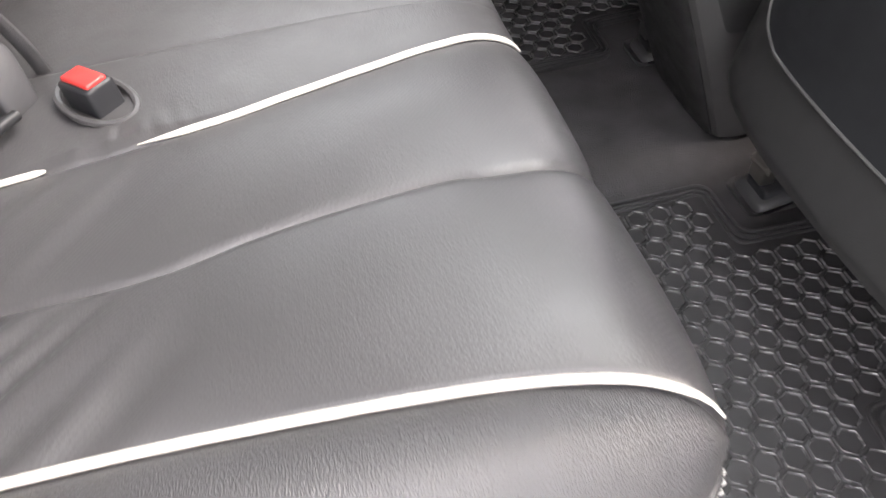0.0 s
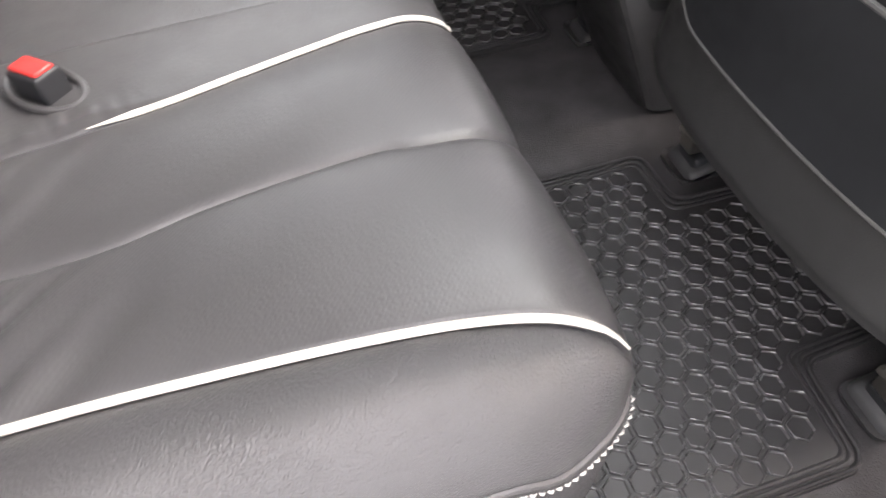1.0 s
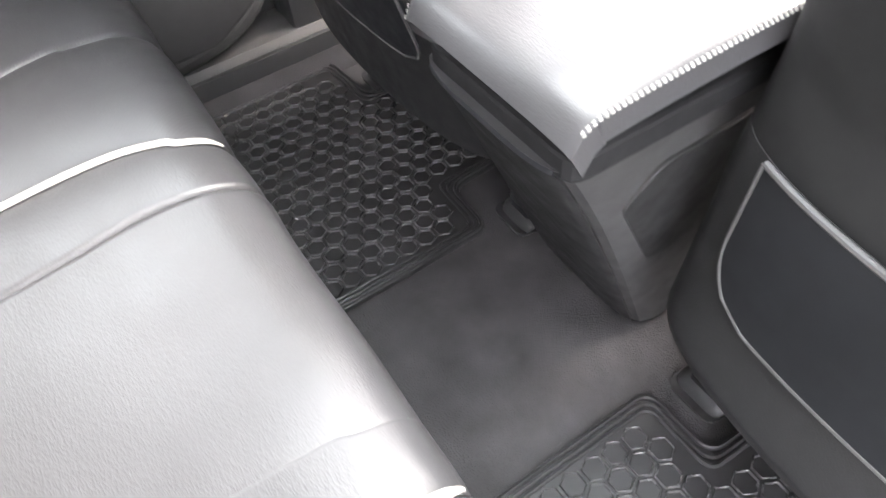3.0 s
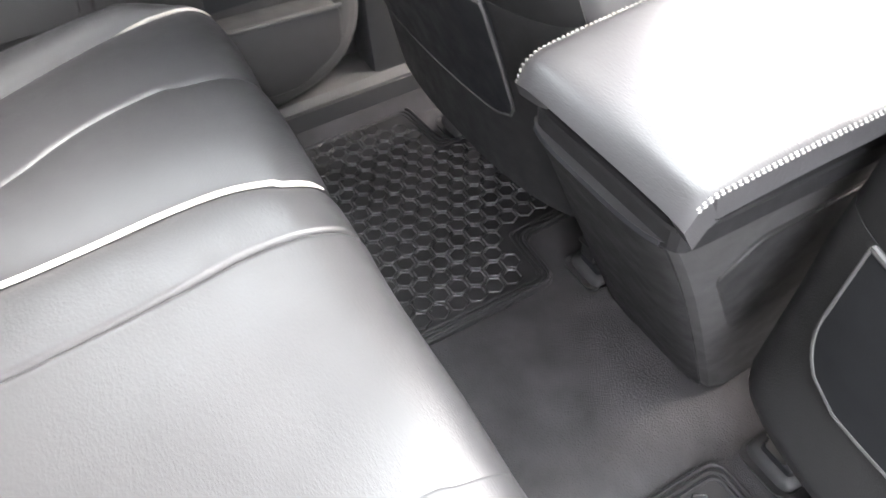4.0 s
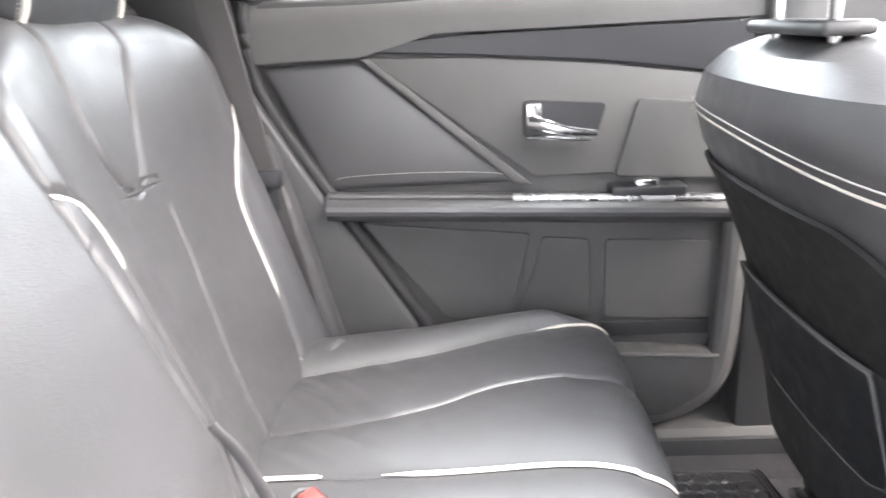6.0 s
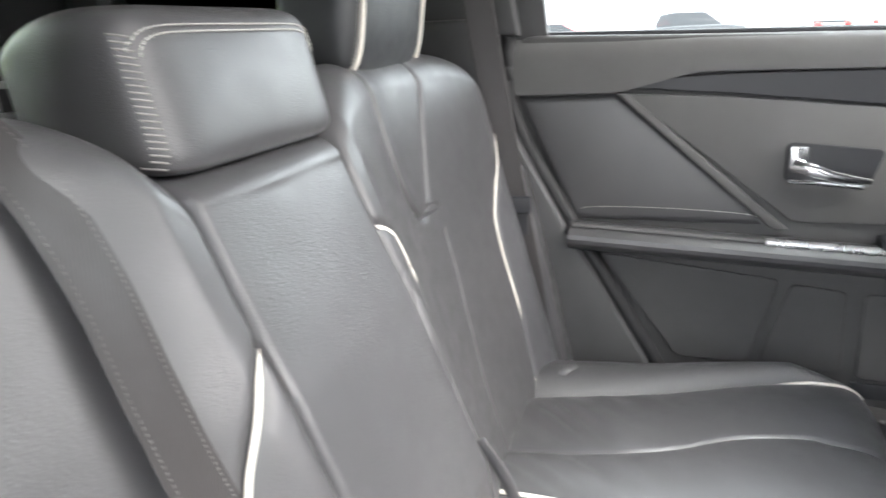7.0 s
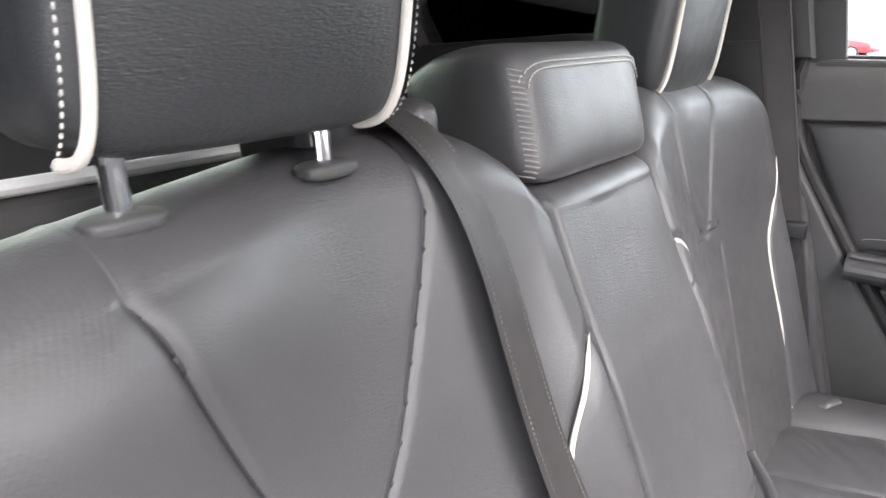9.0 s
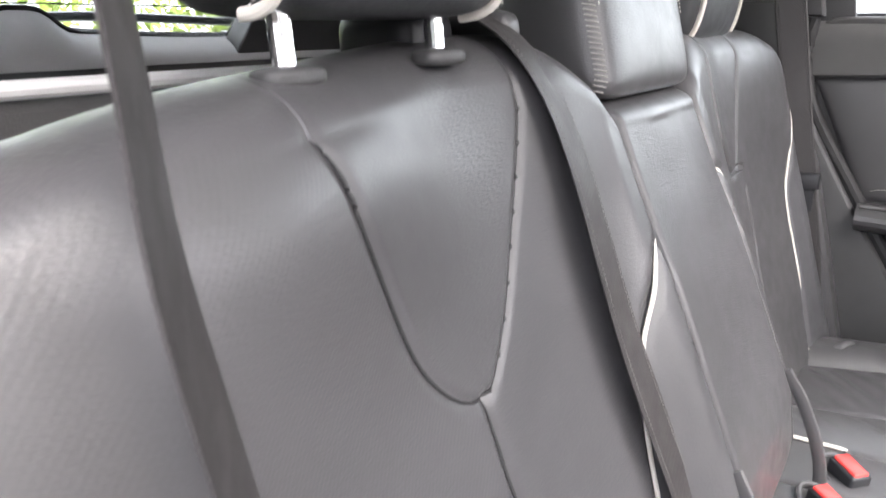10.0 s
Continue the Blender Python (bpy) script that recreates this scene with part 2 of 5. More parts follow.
def smooth_line(points, n=40):
    """n + 1 points on a Catmull-Rom curve through points, evenly spaced."""
    P = [np.array(p, float) for p in points]
    P = [2 * P[0] - P[1]] + P + [2 * P[-1] - P[-2]]
    fine = []
    for a, b, c, d in zip(P, P[1:], P[2:], P[3:]):
        for k in range(12):
            t = k / 12
            fine.append(0.5 * (2 * b + (c - a) * t + (2 * a - 5 * b + 4 * c - d) * t * t + (3 * b - a - 3 * c + d) * t ** 3))
    fine.append(P[-2])
    fine = np.array(fine)
    s = np.concatenate([[0], np.cumsum(np.linalg.norm(np.diff(fine, axis=0), axis=1))])
    q = np.linspace(0, s[-1], n + 1)
    return np.stack([np.interp(q, s, fine[:, k]) for k in range(fine.shape[1])], axis=1)


def box(lo, hi, bevel=0.0, segments=3):
    bm = bmesh.new()
    m = Matrix.Translation([(a + b) / 2 for a, b in zip(lo, hi)]) @ Matrix.Diagonal([b - a for a, b in zip(lo, hi)] + [1])
    bmesh.ops.create_cube(bm, size=1, matrix=m)
    if bevel:
        bmesh.ops.bevel(bm, geom=list(bm.edges), offset=bevel, segments=segments, affect="EDGES", profile=0.5)
    return bm


def prism(poly, axis, a, b, bevel=0.0, segments=2):
    """The polygon (two coordinates, the axes other than axis in order) drawn out from a to b along axis."""
    def at(p, c):
        q = list(p)
        q.insert("xyz".index(axis), c)
        return q
    bm = bmesh.new()
    r0 = [bm.verts.new(at(p, a)) for p in poly]
    r1 = [bm.verts.new(at(p, b)) for p in poly]
    bm.faces.new(r0)
    bm.faces.new(r1[::-1])
    n = len(poly)
    for i in range(n):
        bm.faces.new([r0[i], r1[i], r1[(i + 1) % n], r0[(i + 1) % n]])
    bmesh.ops.recalc_face_normals(bm, faces=bm.faces)
    if bevel:
        caps = [e for e in bm.edges if len({v in r0 for v in e.verts}) == 1]
        bmesh.ops.bevel(bm, geom=caps, offset=bevel, segments=segments, affect="EDGES", profile=0.5)
    return bm


def rounded(poly, radius, n=4):
    """The polygon with its corners rounded."""
    out = []
    m = len(poly)
    for i in range(m):
        p, a, b = Vector(poly[i]), Vector(poly[i - 1]), Vector(poly[(i + 1) % m])
        da, db = a - p, b - p
        r = min(radius, da.length * 0.45, db.length * 0.45)
        s, e = p + da.normalized() * r, p + db.normalized() * r
        for k in range(n + 1):
            t = k / n
            out.append(tuple((1 - t) ** 2 * s + 2 * t * (1 - t) * p + t * t * e))
    return out


def join(*bms):
    out = bmesh.new()
    for b in bms:
        me = bpy.data.meshes.new("t")
        b.to_mesh(me)
        b.free()
        out.from_mesh(me)
        bpy.data.meshes.remove(me)
    return out


def moved(bm, m):
    bm.transform(m)
    return bm


def stitches(points, normals, length=0.006, gap=0.003, r=0.0009, side=0.0):
    """Short raised threads along a line, each one lying on the surface."""
    bm = bmesh.new()
    P = np.array(points, float)
    N = np.array(normals, float)
    s = np.concatenate([[0], np.cumsum(np.linalg.norm(np.diff(P, axis=0), axis=1))])
    q = 0.0
    while q + length < s[-1]:
        a = np.array([np.interp(q, s, P[:, k]) for k in range(3)])
        b = np.array([np.interp(q + length, s, P[:, k]) for k in range(3)])
        nn = Vector([np.interp(q, s, N[:, k]) for k in range(3)]).normalized()
        d = Vector(b - a).normalized()
        w = d.cross(nn).normalized()
        a, b = Vector(a) + nn * r * 0.6 + w * side, Vector(b) + nn * r * 0.6 + w * side
        mid = (a + b) / 2 + nn * r * 0.9
        ring = []
        for p, k in ((a, 0.7), (mid, 1.0), (b, 0.7)):
            ring.append([bm.verts.new(p + w * r * k), bm.verts.new(p + nn * r * k), bm.verts.new(p - w * r * k)])
        for g, h in zip(ring, ring[1:]):
            for k in range(3):
                bm.faces.new([g[k], g[(k + 1) % 3], h[(k + 1) % 3], h[k]])
        bm.faces.new(ring[0][::-1])
        bm.faces.new(ring[-1])
        q += length + gap
    return bm


def pad(cx, cy, cz, hx, hy, hz, bulge=0.012, corner=0.35, n=28, lean=0.0, taper=0.0):
    """A soft rounded pad; corner: 0 for a ball, 1 for a box."""
    bm = bmesh.new()
    bmesh.ops.create_cube(bm, size=2)
    bmesh.ops.subdivide_edges(bm, edges=list(bm.edges), cuts=n, use_grid_fill=True)
    e = 2 + 10 * corner
    for vtx in bm.verts:
        p = vtx.co
        r = (abs(p.x) ** e + abs(p.y) ** e + abs(p.z) ** e) ** (1 / e)
        q = p / r
        x, y, z = q.x * hx * (1 - taper * (1 - q.z) * 0.5), q.y * hy, q.z * hz
        if q.y > 0:
            y += bulge * (1 - q.x ** 2) * (1 - q.z ** 2)
        vtx.co = (cx + x, cy + y + lean * q.z * hz, cz + z)
    return bm


def bump01(u, sharp=0.5):
    return max(0.0, math.sin(math.pi * min(max(u, 0), 1))) ** sharp


# ---- rear bench: cushions ----
CUSHION = smooth_line([(-0.45, 0.364), (-0.37, 0.378), (-0.25, 0.384), (-0.12, 0.388), (-0.03, 0.390), (0.035, 0.390), (0.071, 0.386), (0.097, 0.371),
                       (0.108, 0.343), (0.110, 0.28), (0.105, 0.21), (0.098, 0.15), (0.092, 0.10)], 90)



def cushion_key(y, z):
    """How far along the cushion a point of its profile lies: y on top, and on down the front."""
    return y + (max(0.0, 0.390 - z) if y > 0.03 else 0.0)


def lines(*knots):
    k = smooth_line(knots, 160)
    return lambda t: float(np.interp(t, k[:, 0], k[:, 1]))


SEAM_OUT = lines((-0.45, 0.482), (-0.32, 0.490), (-0.19, 0.495), (-0.05, 0.506), (0.03, 0.518), (0.10, 0.538), (0.17, 0.556), (0.4, 0.562))
SEAM_OUT_FAR = lines((-0.45, 0.438), (-0.33, 0.458), (-0.25, 0.477), (-0.17, 0.498), (-0.08, 0.535), (0.0, 0.563), (0.05, 0.570), (0.12, 0.580), (0.4, 0.592))
SEAM_MID = lines((-0.45, 0.372), (-0.29, 0.376), (-0.24, 0.377), (-0.19, 0.374), (-0.134, 0.362), (-0.07, 0.354), (0.0, 0.350), (0.06, 0.356), (0.4, 0.360))
SEAM_MID_FAR = lines((-0.45, 0.300), (-0.34, 0.306), (-0.26, 0.318), (-0.165, 0.348), (-0.10, 0.384), (-0.05, 0.402), (0.01, 0.412), (0.06, 0.404), (0.4, 0.400))
SEAM_IN = lines((-0.45, 0.256), (-0.31, 0.250), (-0.17, 0.236), (-0.10, 0.222), (-0.03, 0.207), (0.03, 0.195), (0.10, 0.190), (0.4, 0.194))
SPLIT = lines((-0.45, 0.105), (-0.19, 0.112), (-0.06, 0.120), (0.02, 0.128), (0.12, 0.124), (0.4, 0.120))
PAD_SEAM = lines((-0.45, 0.116), (-0.09, 0.118), (-0.02, 0.121), (0.05, 0.125), (0.10, 0.131), (0.4, 0.132))
EDGE = lines((-0.45, 0.594), (-0.05, 0.597), (0.03, 0.597), (0.06, 0.592), (0.10, 0.585), (0.16, 0.574), (0.4, 0.570))
EDGE_FAR = lines((-0.45, 0.606), (-0.20, 0.622), (-0.05, 0.640), (0.03, 0.639), (0.06, 0.634), (0.10, 0.627), (0.16, 0.616), (0.4, 0.612))
SEAM_IN_FAR = lines((-0.45, 0.222), (-0.31, 0.216), (-0.18, 0.212), (-0.11, 0.213), (-0.035, 0.217), (0.018, 0.215), (0.06, 0.205), (0.10, 0.197), (0.4, 0.195))


def cushion_point(x, v, lift=0.0):
    """A point of the bare cushion profile at v, lifted along its normal; and that normal."""
    k = v * 90
    i = min(int(k), 89)
    p = CUSHION[i] + (CUSHION[i + 1] - CUSHION[i]) * (k - i)
    a, b = CUSHION[max(i - 1, 0)], CUSHION[min(i + 2, 90)]
    d = (b - a) / np.linalg.norm(b - a)
    nrm = np.array([-d[1], d[0]])
    return (x, p[0] + nrm[0] * lift, p[1] + nrm[1] * lift), (0.0, nrm[0], nrm[1])


def cushion_panel(side, left, right, puff, creases=0.0, sharp=0.42, dip=0.006, seed=0.0, ruck=0.0, dip_in=None, roll=0.0):
    """The padded panel between two seam lines. side: 1 or -1 for its half of the car."""
    def f(u, v):
        deep = dip if dip_in is None or u > 0.5 else dip_in
        k = v * 90
        i = min(int(k), 89)
        y, z = CUSHION[i] + (CUSHION[i + 1] - CUSHION[i]) * (k - i)
        t = cushion_key(y, z)
        a, b = left(t), right(t)
        x = a + (b - a) * u
        lift = puff * bump01(u, sharp) - deep * (1 - bump01(u, 0.25))
        if roll and x - a < 0.008:
            w = 1 - (x - a) / 0.008
            lift -= roll * (1 - math.sqrt(max(0.0, 1 - w * w)))
        lift += 0.0022 * noise.noise((x * 9 + seed, y * 9, z * 4)) * bump01(u, 0.5)
        if creases:
            fall = math.exp(-((y + 0.29) / 0.075) ** 2) * bump01(u, 0.6)
            lift += creases * fall * noise.noise((x * 7 + seed, (y + 0.12 * u) * 42, 3.7))
        if ruck:
            fall = math.exp(-((y + 0.232) / 0.050) ** 2) * math.exp(-((1 - u) / 0.26) ** 2) * min(1.0, (1 - u) / 0.10)
            lift += 0.004 * fall + ruck * fall * (noise.noise((x * 14, y * 85 - x * 20, 8.1)) + 0.6 * noise.noise((x * 30, y * 40, 2.2)))
        p, _ = cushion_point(x * side, v, lift)
        return p
    return f


def cushion_piping(side, seam, v0, v1, width=0.0033, sunk=0.0):
    pts, ups = [], []
    for k in range(61):
        v = v0 + (v1 - v0) * k / 60
        (_, y, z), _ = cushion_point(0, v)
        x = seam(cushion_key(y, z))
        p, nn = cushion_point(x * side, v, 0.0015 - sunk * min(1.0, max(0.0, (0.03 - y) / 0.06)))
        pts.append(p)
        ups.append(nn)
    radius = [width * (0.12 + 0.88 * min(1.0, k / 7.0) * min(1.0, (60 - k) / 5.0 + 0.35)) for k in range(61)]
    return tube(pts, radius, 10, 0.62, ups)


def key_to_v(y):
    return float(np.interp(y, [cushion_key(*p) for p in CUSHION], np.linspace(0, 1, 91)))


def cushion_body(x0, x1):
    """The dark foam block below the covers."""
    ring = [tuple(p) for p in CUSHION[::3]]
    inner = [(y - 0.02 if y > 0 else y, z - 0.024) for y, z in ring] + [(0.07, 0.085), (-0.45, 0.085)]
    return prism(inner, "x", x0, x1)


def bolster_foot(side, edge):
    """The stitched lower edge of a cushion's side bolster, along the side and round the front corner."""
    back = [(edge(y) + 0.003, y, 0.349) for y in (-0.44, -0.36, -0.28, -0.20, -0.12, -0.06, -0.02)]
    turn = [(0.0, 0.010, 0.348), (0.0, 0.027, 0.342), (-0.002, 0.040, 0.338), (-0.006, 0.052, 0.337), (-0.012, 0.066, 0.337), (-0.018, 0.078, 0.337), (-0.026, 0.089, 0.337), (-0.035, 0.096, 0.337), (-0.044, 0.099, 0.337)]
    return smooth_line([(x * side, y, z) for x, y, z in back] + [((back[-1][0] + x) * side, y, z) for x, y, z in turn], 90)


def bolster(side, seam, foot):
    """The rounded pad from the piping down to the stitched edge."""
    v0, v2 = key_to_v(0.0), float(np.interp(-0.342, -CUSHION[50:, 1], np.linspace(50 / 90, 1, 41)))
    turn = min(k for k in range(91) if foot[k][1] > 0)

    def f(u, v):
        k = min(v * 90, 89.999)
        F = foot[int(k)] + (foot[int(k) + 1] - foot[int(k)]) * (k - int(k))
        at = key_to_v(F[1]) if k < turn else v0 + (v2 - v0) * (k - turn) / (90 - turn)
        (_, y, z), _ = cushion_point(0, at)
        (x, y, z), n = cushion_point(seam(cushion_key(y, z)) * side, at, -0.004)
        q, fall = math.sin(u * math.pi / 2), 1 - math.cos(u * math.pi / 2)
        swell = (0.016 if side > 0 else 0.025) * math.sin(math.pi * q ** 0.75) * max(0.25, 1 - max(0.0, k - turn) / 12)
        p = Vector((x + (F[0] - x) * q, y + (F[1] - y) * q, z + (F[2] - z) * fall))
        p += Vector(n) * (swell + 0.0022 * noise.noise((p.x * 9, p.y * 9, p.z * 4)) * math.sin(math.pi * u))
        return tuple(p)
    return f


def side_stitching(side, foot, cushion):
    """The plain side panel below the bolster's edge, the rolled seam and its white stitches."""
    away = []
    for k in range(91):
        a, b = foot[max(0, k - 1)], foot[min(90, k + 1)]
        n = np.array([(b[1] - a[1]) * side, (a[0] - b[0]) * side, 0.0])
        away.append(n / np.linalg.norm(n))

    def skirt(u, w):
        k = min(90, int(round(u * 90)))
        x, y, z = foot[k] - away[k] * (0.0045 + 0.020 * w * w)
        return (x, y, z - 0.001 - (z - 0.10) * w)
    part("side_panel", panel(skirt, 90, 10, 0.006, flip=side < 0), GRAINED, cushion, "plain leather side panel")
    part("seam_cord", tube([p + n * 0.0002 for p, n in zip(foot, away)], 0.0030, 8), GRAINED, cushion, "rolled leather seam")
    rows = [p + n * 0.0034 - np.array([0, 0, 0.0040]) for p, n in zip(foot, away)]
    part("stitching", stitches(rows, [(n[0], n[1], 0.3) for n in away], 0.0042, 0.0018, 0.0013), THREAD, cushion, "white stitched seam on the side")


def rear_cushion(side, full):
    name = "rear_seat_cushion"
    if full:
        c = thing(name, "wide charcoal leather rear seat cushion with white piping", "seat cushion", (0.24, -0.15, 0.085), "rear bench")
    else:
        c = thing(name, "narrow charcoal leather rear seat cushion with white piping", "seat cushion", (-0.38, -0.15, 0.085), "rear bench")
    lo, hi = ((-0.100, 0.500) if full else (-0.530, -0.145))
    seam_in, seam_mid, seam_out, edge = (SEAM_IN, SEAM_MID, SEAM_OUT, EDGE) if full else (SEAM_IN_FAR, SEAM_MID_FAR, SEAM_OUT_FAR, EDGE_FAR)
    part("cushion_foam", cushion_body(lo, hi), DARK_PLASTIC, c)
    foot = bolster_foot(side, edge)
    part("side_bolster", panel(bolster(side, seam_out, foot), 34, 120, 0.003, flip=side < 0), GRAINED, c, "smooth leather outer side bolster")
    part("seat_insert", panel(cushion_panel(side, seam_mid, seam_out, 0.006, dip=0.004, dip_in=0.0013, creases=0.011, seed=4.0), 40, 130, flip=side < 0), PERFORATED, c, "creased perforated leather seat panel")
    part("seat_insert", panel(cushion_panel(side, seam_in, seam_mid, 0.006, dip=0.0013, dip_in=0.004, creases=0.004, seed=9.0), 36, 130, flip=side < 0), PERFORATED, c, "perforated leather seat panel")
    if not full:
        f_in = cushion_panel(side, SPLIT, seam_in, 0.003, seed=6.0, sharp=0.3, dip_in=0.001, roll=0.014)
        part("inner_strip", panel(f_in, 40, 90, flip=True), LEATHER, c, "narrow leather strip beside the split")
    part("piping", cushion_piping(side, seam_out, key_to_v(-0.42), key_to_v(0.125), sunk=0.0 if side > 0 else 0.007), PIPING, c, "white leather piping")
    part("piping", cushion_piping(side, seam_in, key_to_v(-0.215), key_to_v(0.125), 0.0037), PIPING, c, "white leather piping")
    part("piping", cushion_piping(side, seam_in, key_to_v(-0.41), key_to_v(-0.282), 0.0034), PIPING, c, "white leather piping")
    side_stitching(side, foot, c)
    if not full:
        tag = smooth_line([(-0.490, -0.345, 0.378), (-0.500, -0.325, 0.400), (-0.520, -0.312, 0.404), (-0.536, -0.320, 0.394), (-0.542, -0.345, 0.376)], 24)
        part("anchor_tag", tube(tag, 0.0065, 10, 0.35, (0, 0.5, 1)), LEATHER, c, "folded leather anchor tag at the rear edge")
    if full:
        mid_l = lambda t: -SPLIT(t) + 0.0005
        part("center_pad", panel(cushion_panel(1, mid_l, PAD_SEAM, 0.0006, seed=12.0, sharp=0.16, dip=0.0, dip_in=-0.0065, roll=0.006), 70, 130), LEATHER, c, "plain smooth leather middle pad")
        part("inner_strip", panel(cushion_panel(1, PAD_SEAM, SEAM_IN, 0.0010, seed=15.0, sharp=0.2, dip=0.003, dip_in=0.0, ruck=0.0045), 60, 260), LEATHER, c, "smooth leather strip beside the middle pad, rucked at the rear")
    return c


rear_cushion(1, True)
rear_cushion(-1, False)


# ---- rear bench: backrests ----
def back_front(z):
    return -0.333 - 0.285 * (z - 0.33)


def back_top(x):
    """Height of the backrest's upper outline at x (one half of the car)."""
    if x > 0.47:
        return 0.770 + 0.114 * math.sqrt(max(0.0, 1 - ((x - 0.47) / (OUT_EDGE - 0.464)) ** 2))
    if x < 0.22:
        return 0.884 - 0.090 * (1 - math.sqrt(max(0.0, 1 - ((0.22 - x) / 0.118) ** 2)))
    return 0.884


VEE_NEAR = smooth_line([(0.478, 0.905), (0.458, 0.862), (0.4425, 0.830), (0.430, 0.788), (0.409, 0.736), (0.394, 0.706), (0.375, 0.683),
                        (0.355, 0.670), (0.337, 0.669), (0.323, 0.680), (0.301, 0.707), (0.271, 0.760), (0.240, 0.824), (0.236, 0.845), (0.242, 0.864), (0.258, 0.884), (0.268, 0.905)], 700)
VEE_FAR = smooth_line([(0.418, 0.905), (0.404, 0.875), (0.391, 0.849), (0.373, 0.814), (0.357, 0.782), (0.340, 0.750), (0.322, 0.720), (0.304, 0.703), (0.288, 0.698), (0.270, 0.706), (0.254, 0.728),
                       (0.246, 0.748), (0.241, 0.795), (0.242, 0.835), (0.245, 0.860), (0.254, 0.884), (0.262, 0.905)], 700)
VEE = VEE_NEAR
SHOULDER = 0.027
OUT_EDGE = 0.664
PIPE_DIP = 0.006
TAIL_DIP = 0.005
VEE_DIP = 0.003
TOP_FALL = 0.085
TAIL = smooth_line([(0.343, 0.668), (0.340, 0.635), (0.337, 0.605), (0.325, 0.55), (0.310, 0.47), (0.295, 0.30)], 300)
PIPE_IN_NEAR = smooth_line([(0.106, 0.722), (0.116, 0.711), (0.131, 0.690), (0.147, 0.664), (0.160, 0.636), (0.170, 0.60), (0.178, 0.55), (0.188, 0.45), (0.197, 0.30)], 300)
PIPE_IN_FAR = smooth_line([(0.107, 0.740), (0.124, 0.735), (0.145, 0.721), (0.160, 0.698), (0.168, 0.670), (0.174, 0.62), (0.180, 0.55), (0.187, 0.45), (0.197, 0.30)], 300)
PIPE_IN = PIPE_IN_NEAR
PIPE_OUT = smooth_line([(0.604, 0.754), (0.580, 0.722), (0.548, 0.690), (0.516, 0.645), (0.506, 0.60), (0.504, 0.55), (0.499, 0.48), (0.486, 0.41), (0.472, 0.37), (0.460, 0.30)], 300)


def inner_edge(z):
    return float(np.interp(z, [0.60, 0.80], [0.108, 0.104]))


def near(line, x, z):
    return float(np.min(np.hypot(line[:, 0] - x, line[:, 1] - z)))


def inside_vee(x, z):
    hit = False
    ring = VEE[::10]
    n = len(ring)
    for i in range(n):
        (x0, z0), (x1, z1) = ring[i], ring[(i + 1) % n]
        if (z0 > z) != (z1 > z) and x < (x1 - x0) * (z - z0) / (z1 - z0) + x0:
            hit = not hit
    return hit


def inner_swell(z):
    """How far the seatback's inner edge swells forward beside the armrest."""
    return float(np.interp(z, [0.36, 0.44, 0.50, 0.60, 0.68, 0.72, 0.76, 0.81], [0.0, 0.034, 0.042, 0.031, 0.021, 0.014, 0.007, 0.0]))


def back_relief(x, z):
    """How far the backrest stands out from its plain front at (x, z)."""
    insert = bump01((x - 0.135) / (0.55 - 0.135), 0.8)
    d = -0.026 * insert * (0.55 + 0.45 * bump01((z - 0.30) / 0.75, 0.6))
    d += 0.005 * math.exp(-((x - 0.19) / 0.05) ** 2)
    d += SHOULDER * math.exp(-((x - 0.475) / 0.120) ** 2 - ((z - 0.815) / 0.085) ** 2)
    d += inner_swell(z) * (1.0 if x < 0.108 else math.exp(-((x - 0.108) / 0.045) ** 2))
    d -= VEE_DIP * min(1.0, max(0.0, (0.875 - z) / 0.04)) * math.exp(-(near(VEE, x, z) / 0.0042) ** 2)
    if inside_vee(x, z):
        d += 0.0015
    d -= TAIL_DIP * math.exp(-(near(TAIL, x, z) / 0.0040) ** 2)
    d -= 0.006 * math.exp(-(near(PIPE_IN, x, z) / 0.0050) ** 2)
    d -= float(np.interp(z, [0.56, 0.64], [0.006, PIPE_DIP])) * math.exp(-(near(PIPE_OUT, x, z) / 0.0050) ** 2)
    for px in (0.428, 0.303):
        d -= 0.006 * math.exp(-(((x - px) / 0.03) ** 2 + ((z - 0.872) / 0.02) ** 2))
    d += 0.0020 * noise.noise((x * 11, z * 11, 5.0))
    return d


def top_fall(x, z):
    return TOP_FALL * max(0.0, abs(x) - 0.26) * min(1.0, max(0.0, (z - 0.80) / 0.084)) ** 1.5


def back_point(x, v):
    """A point of the backrest; the near seat's upper edge falls away outwards."""
    x, y, z = plain_back_point(x, v)
    return (x, y, z - top_fall(x, z))


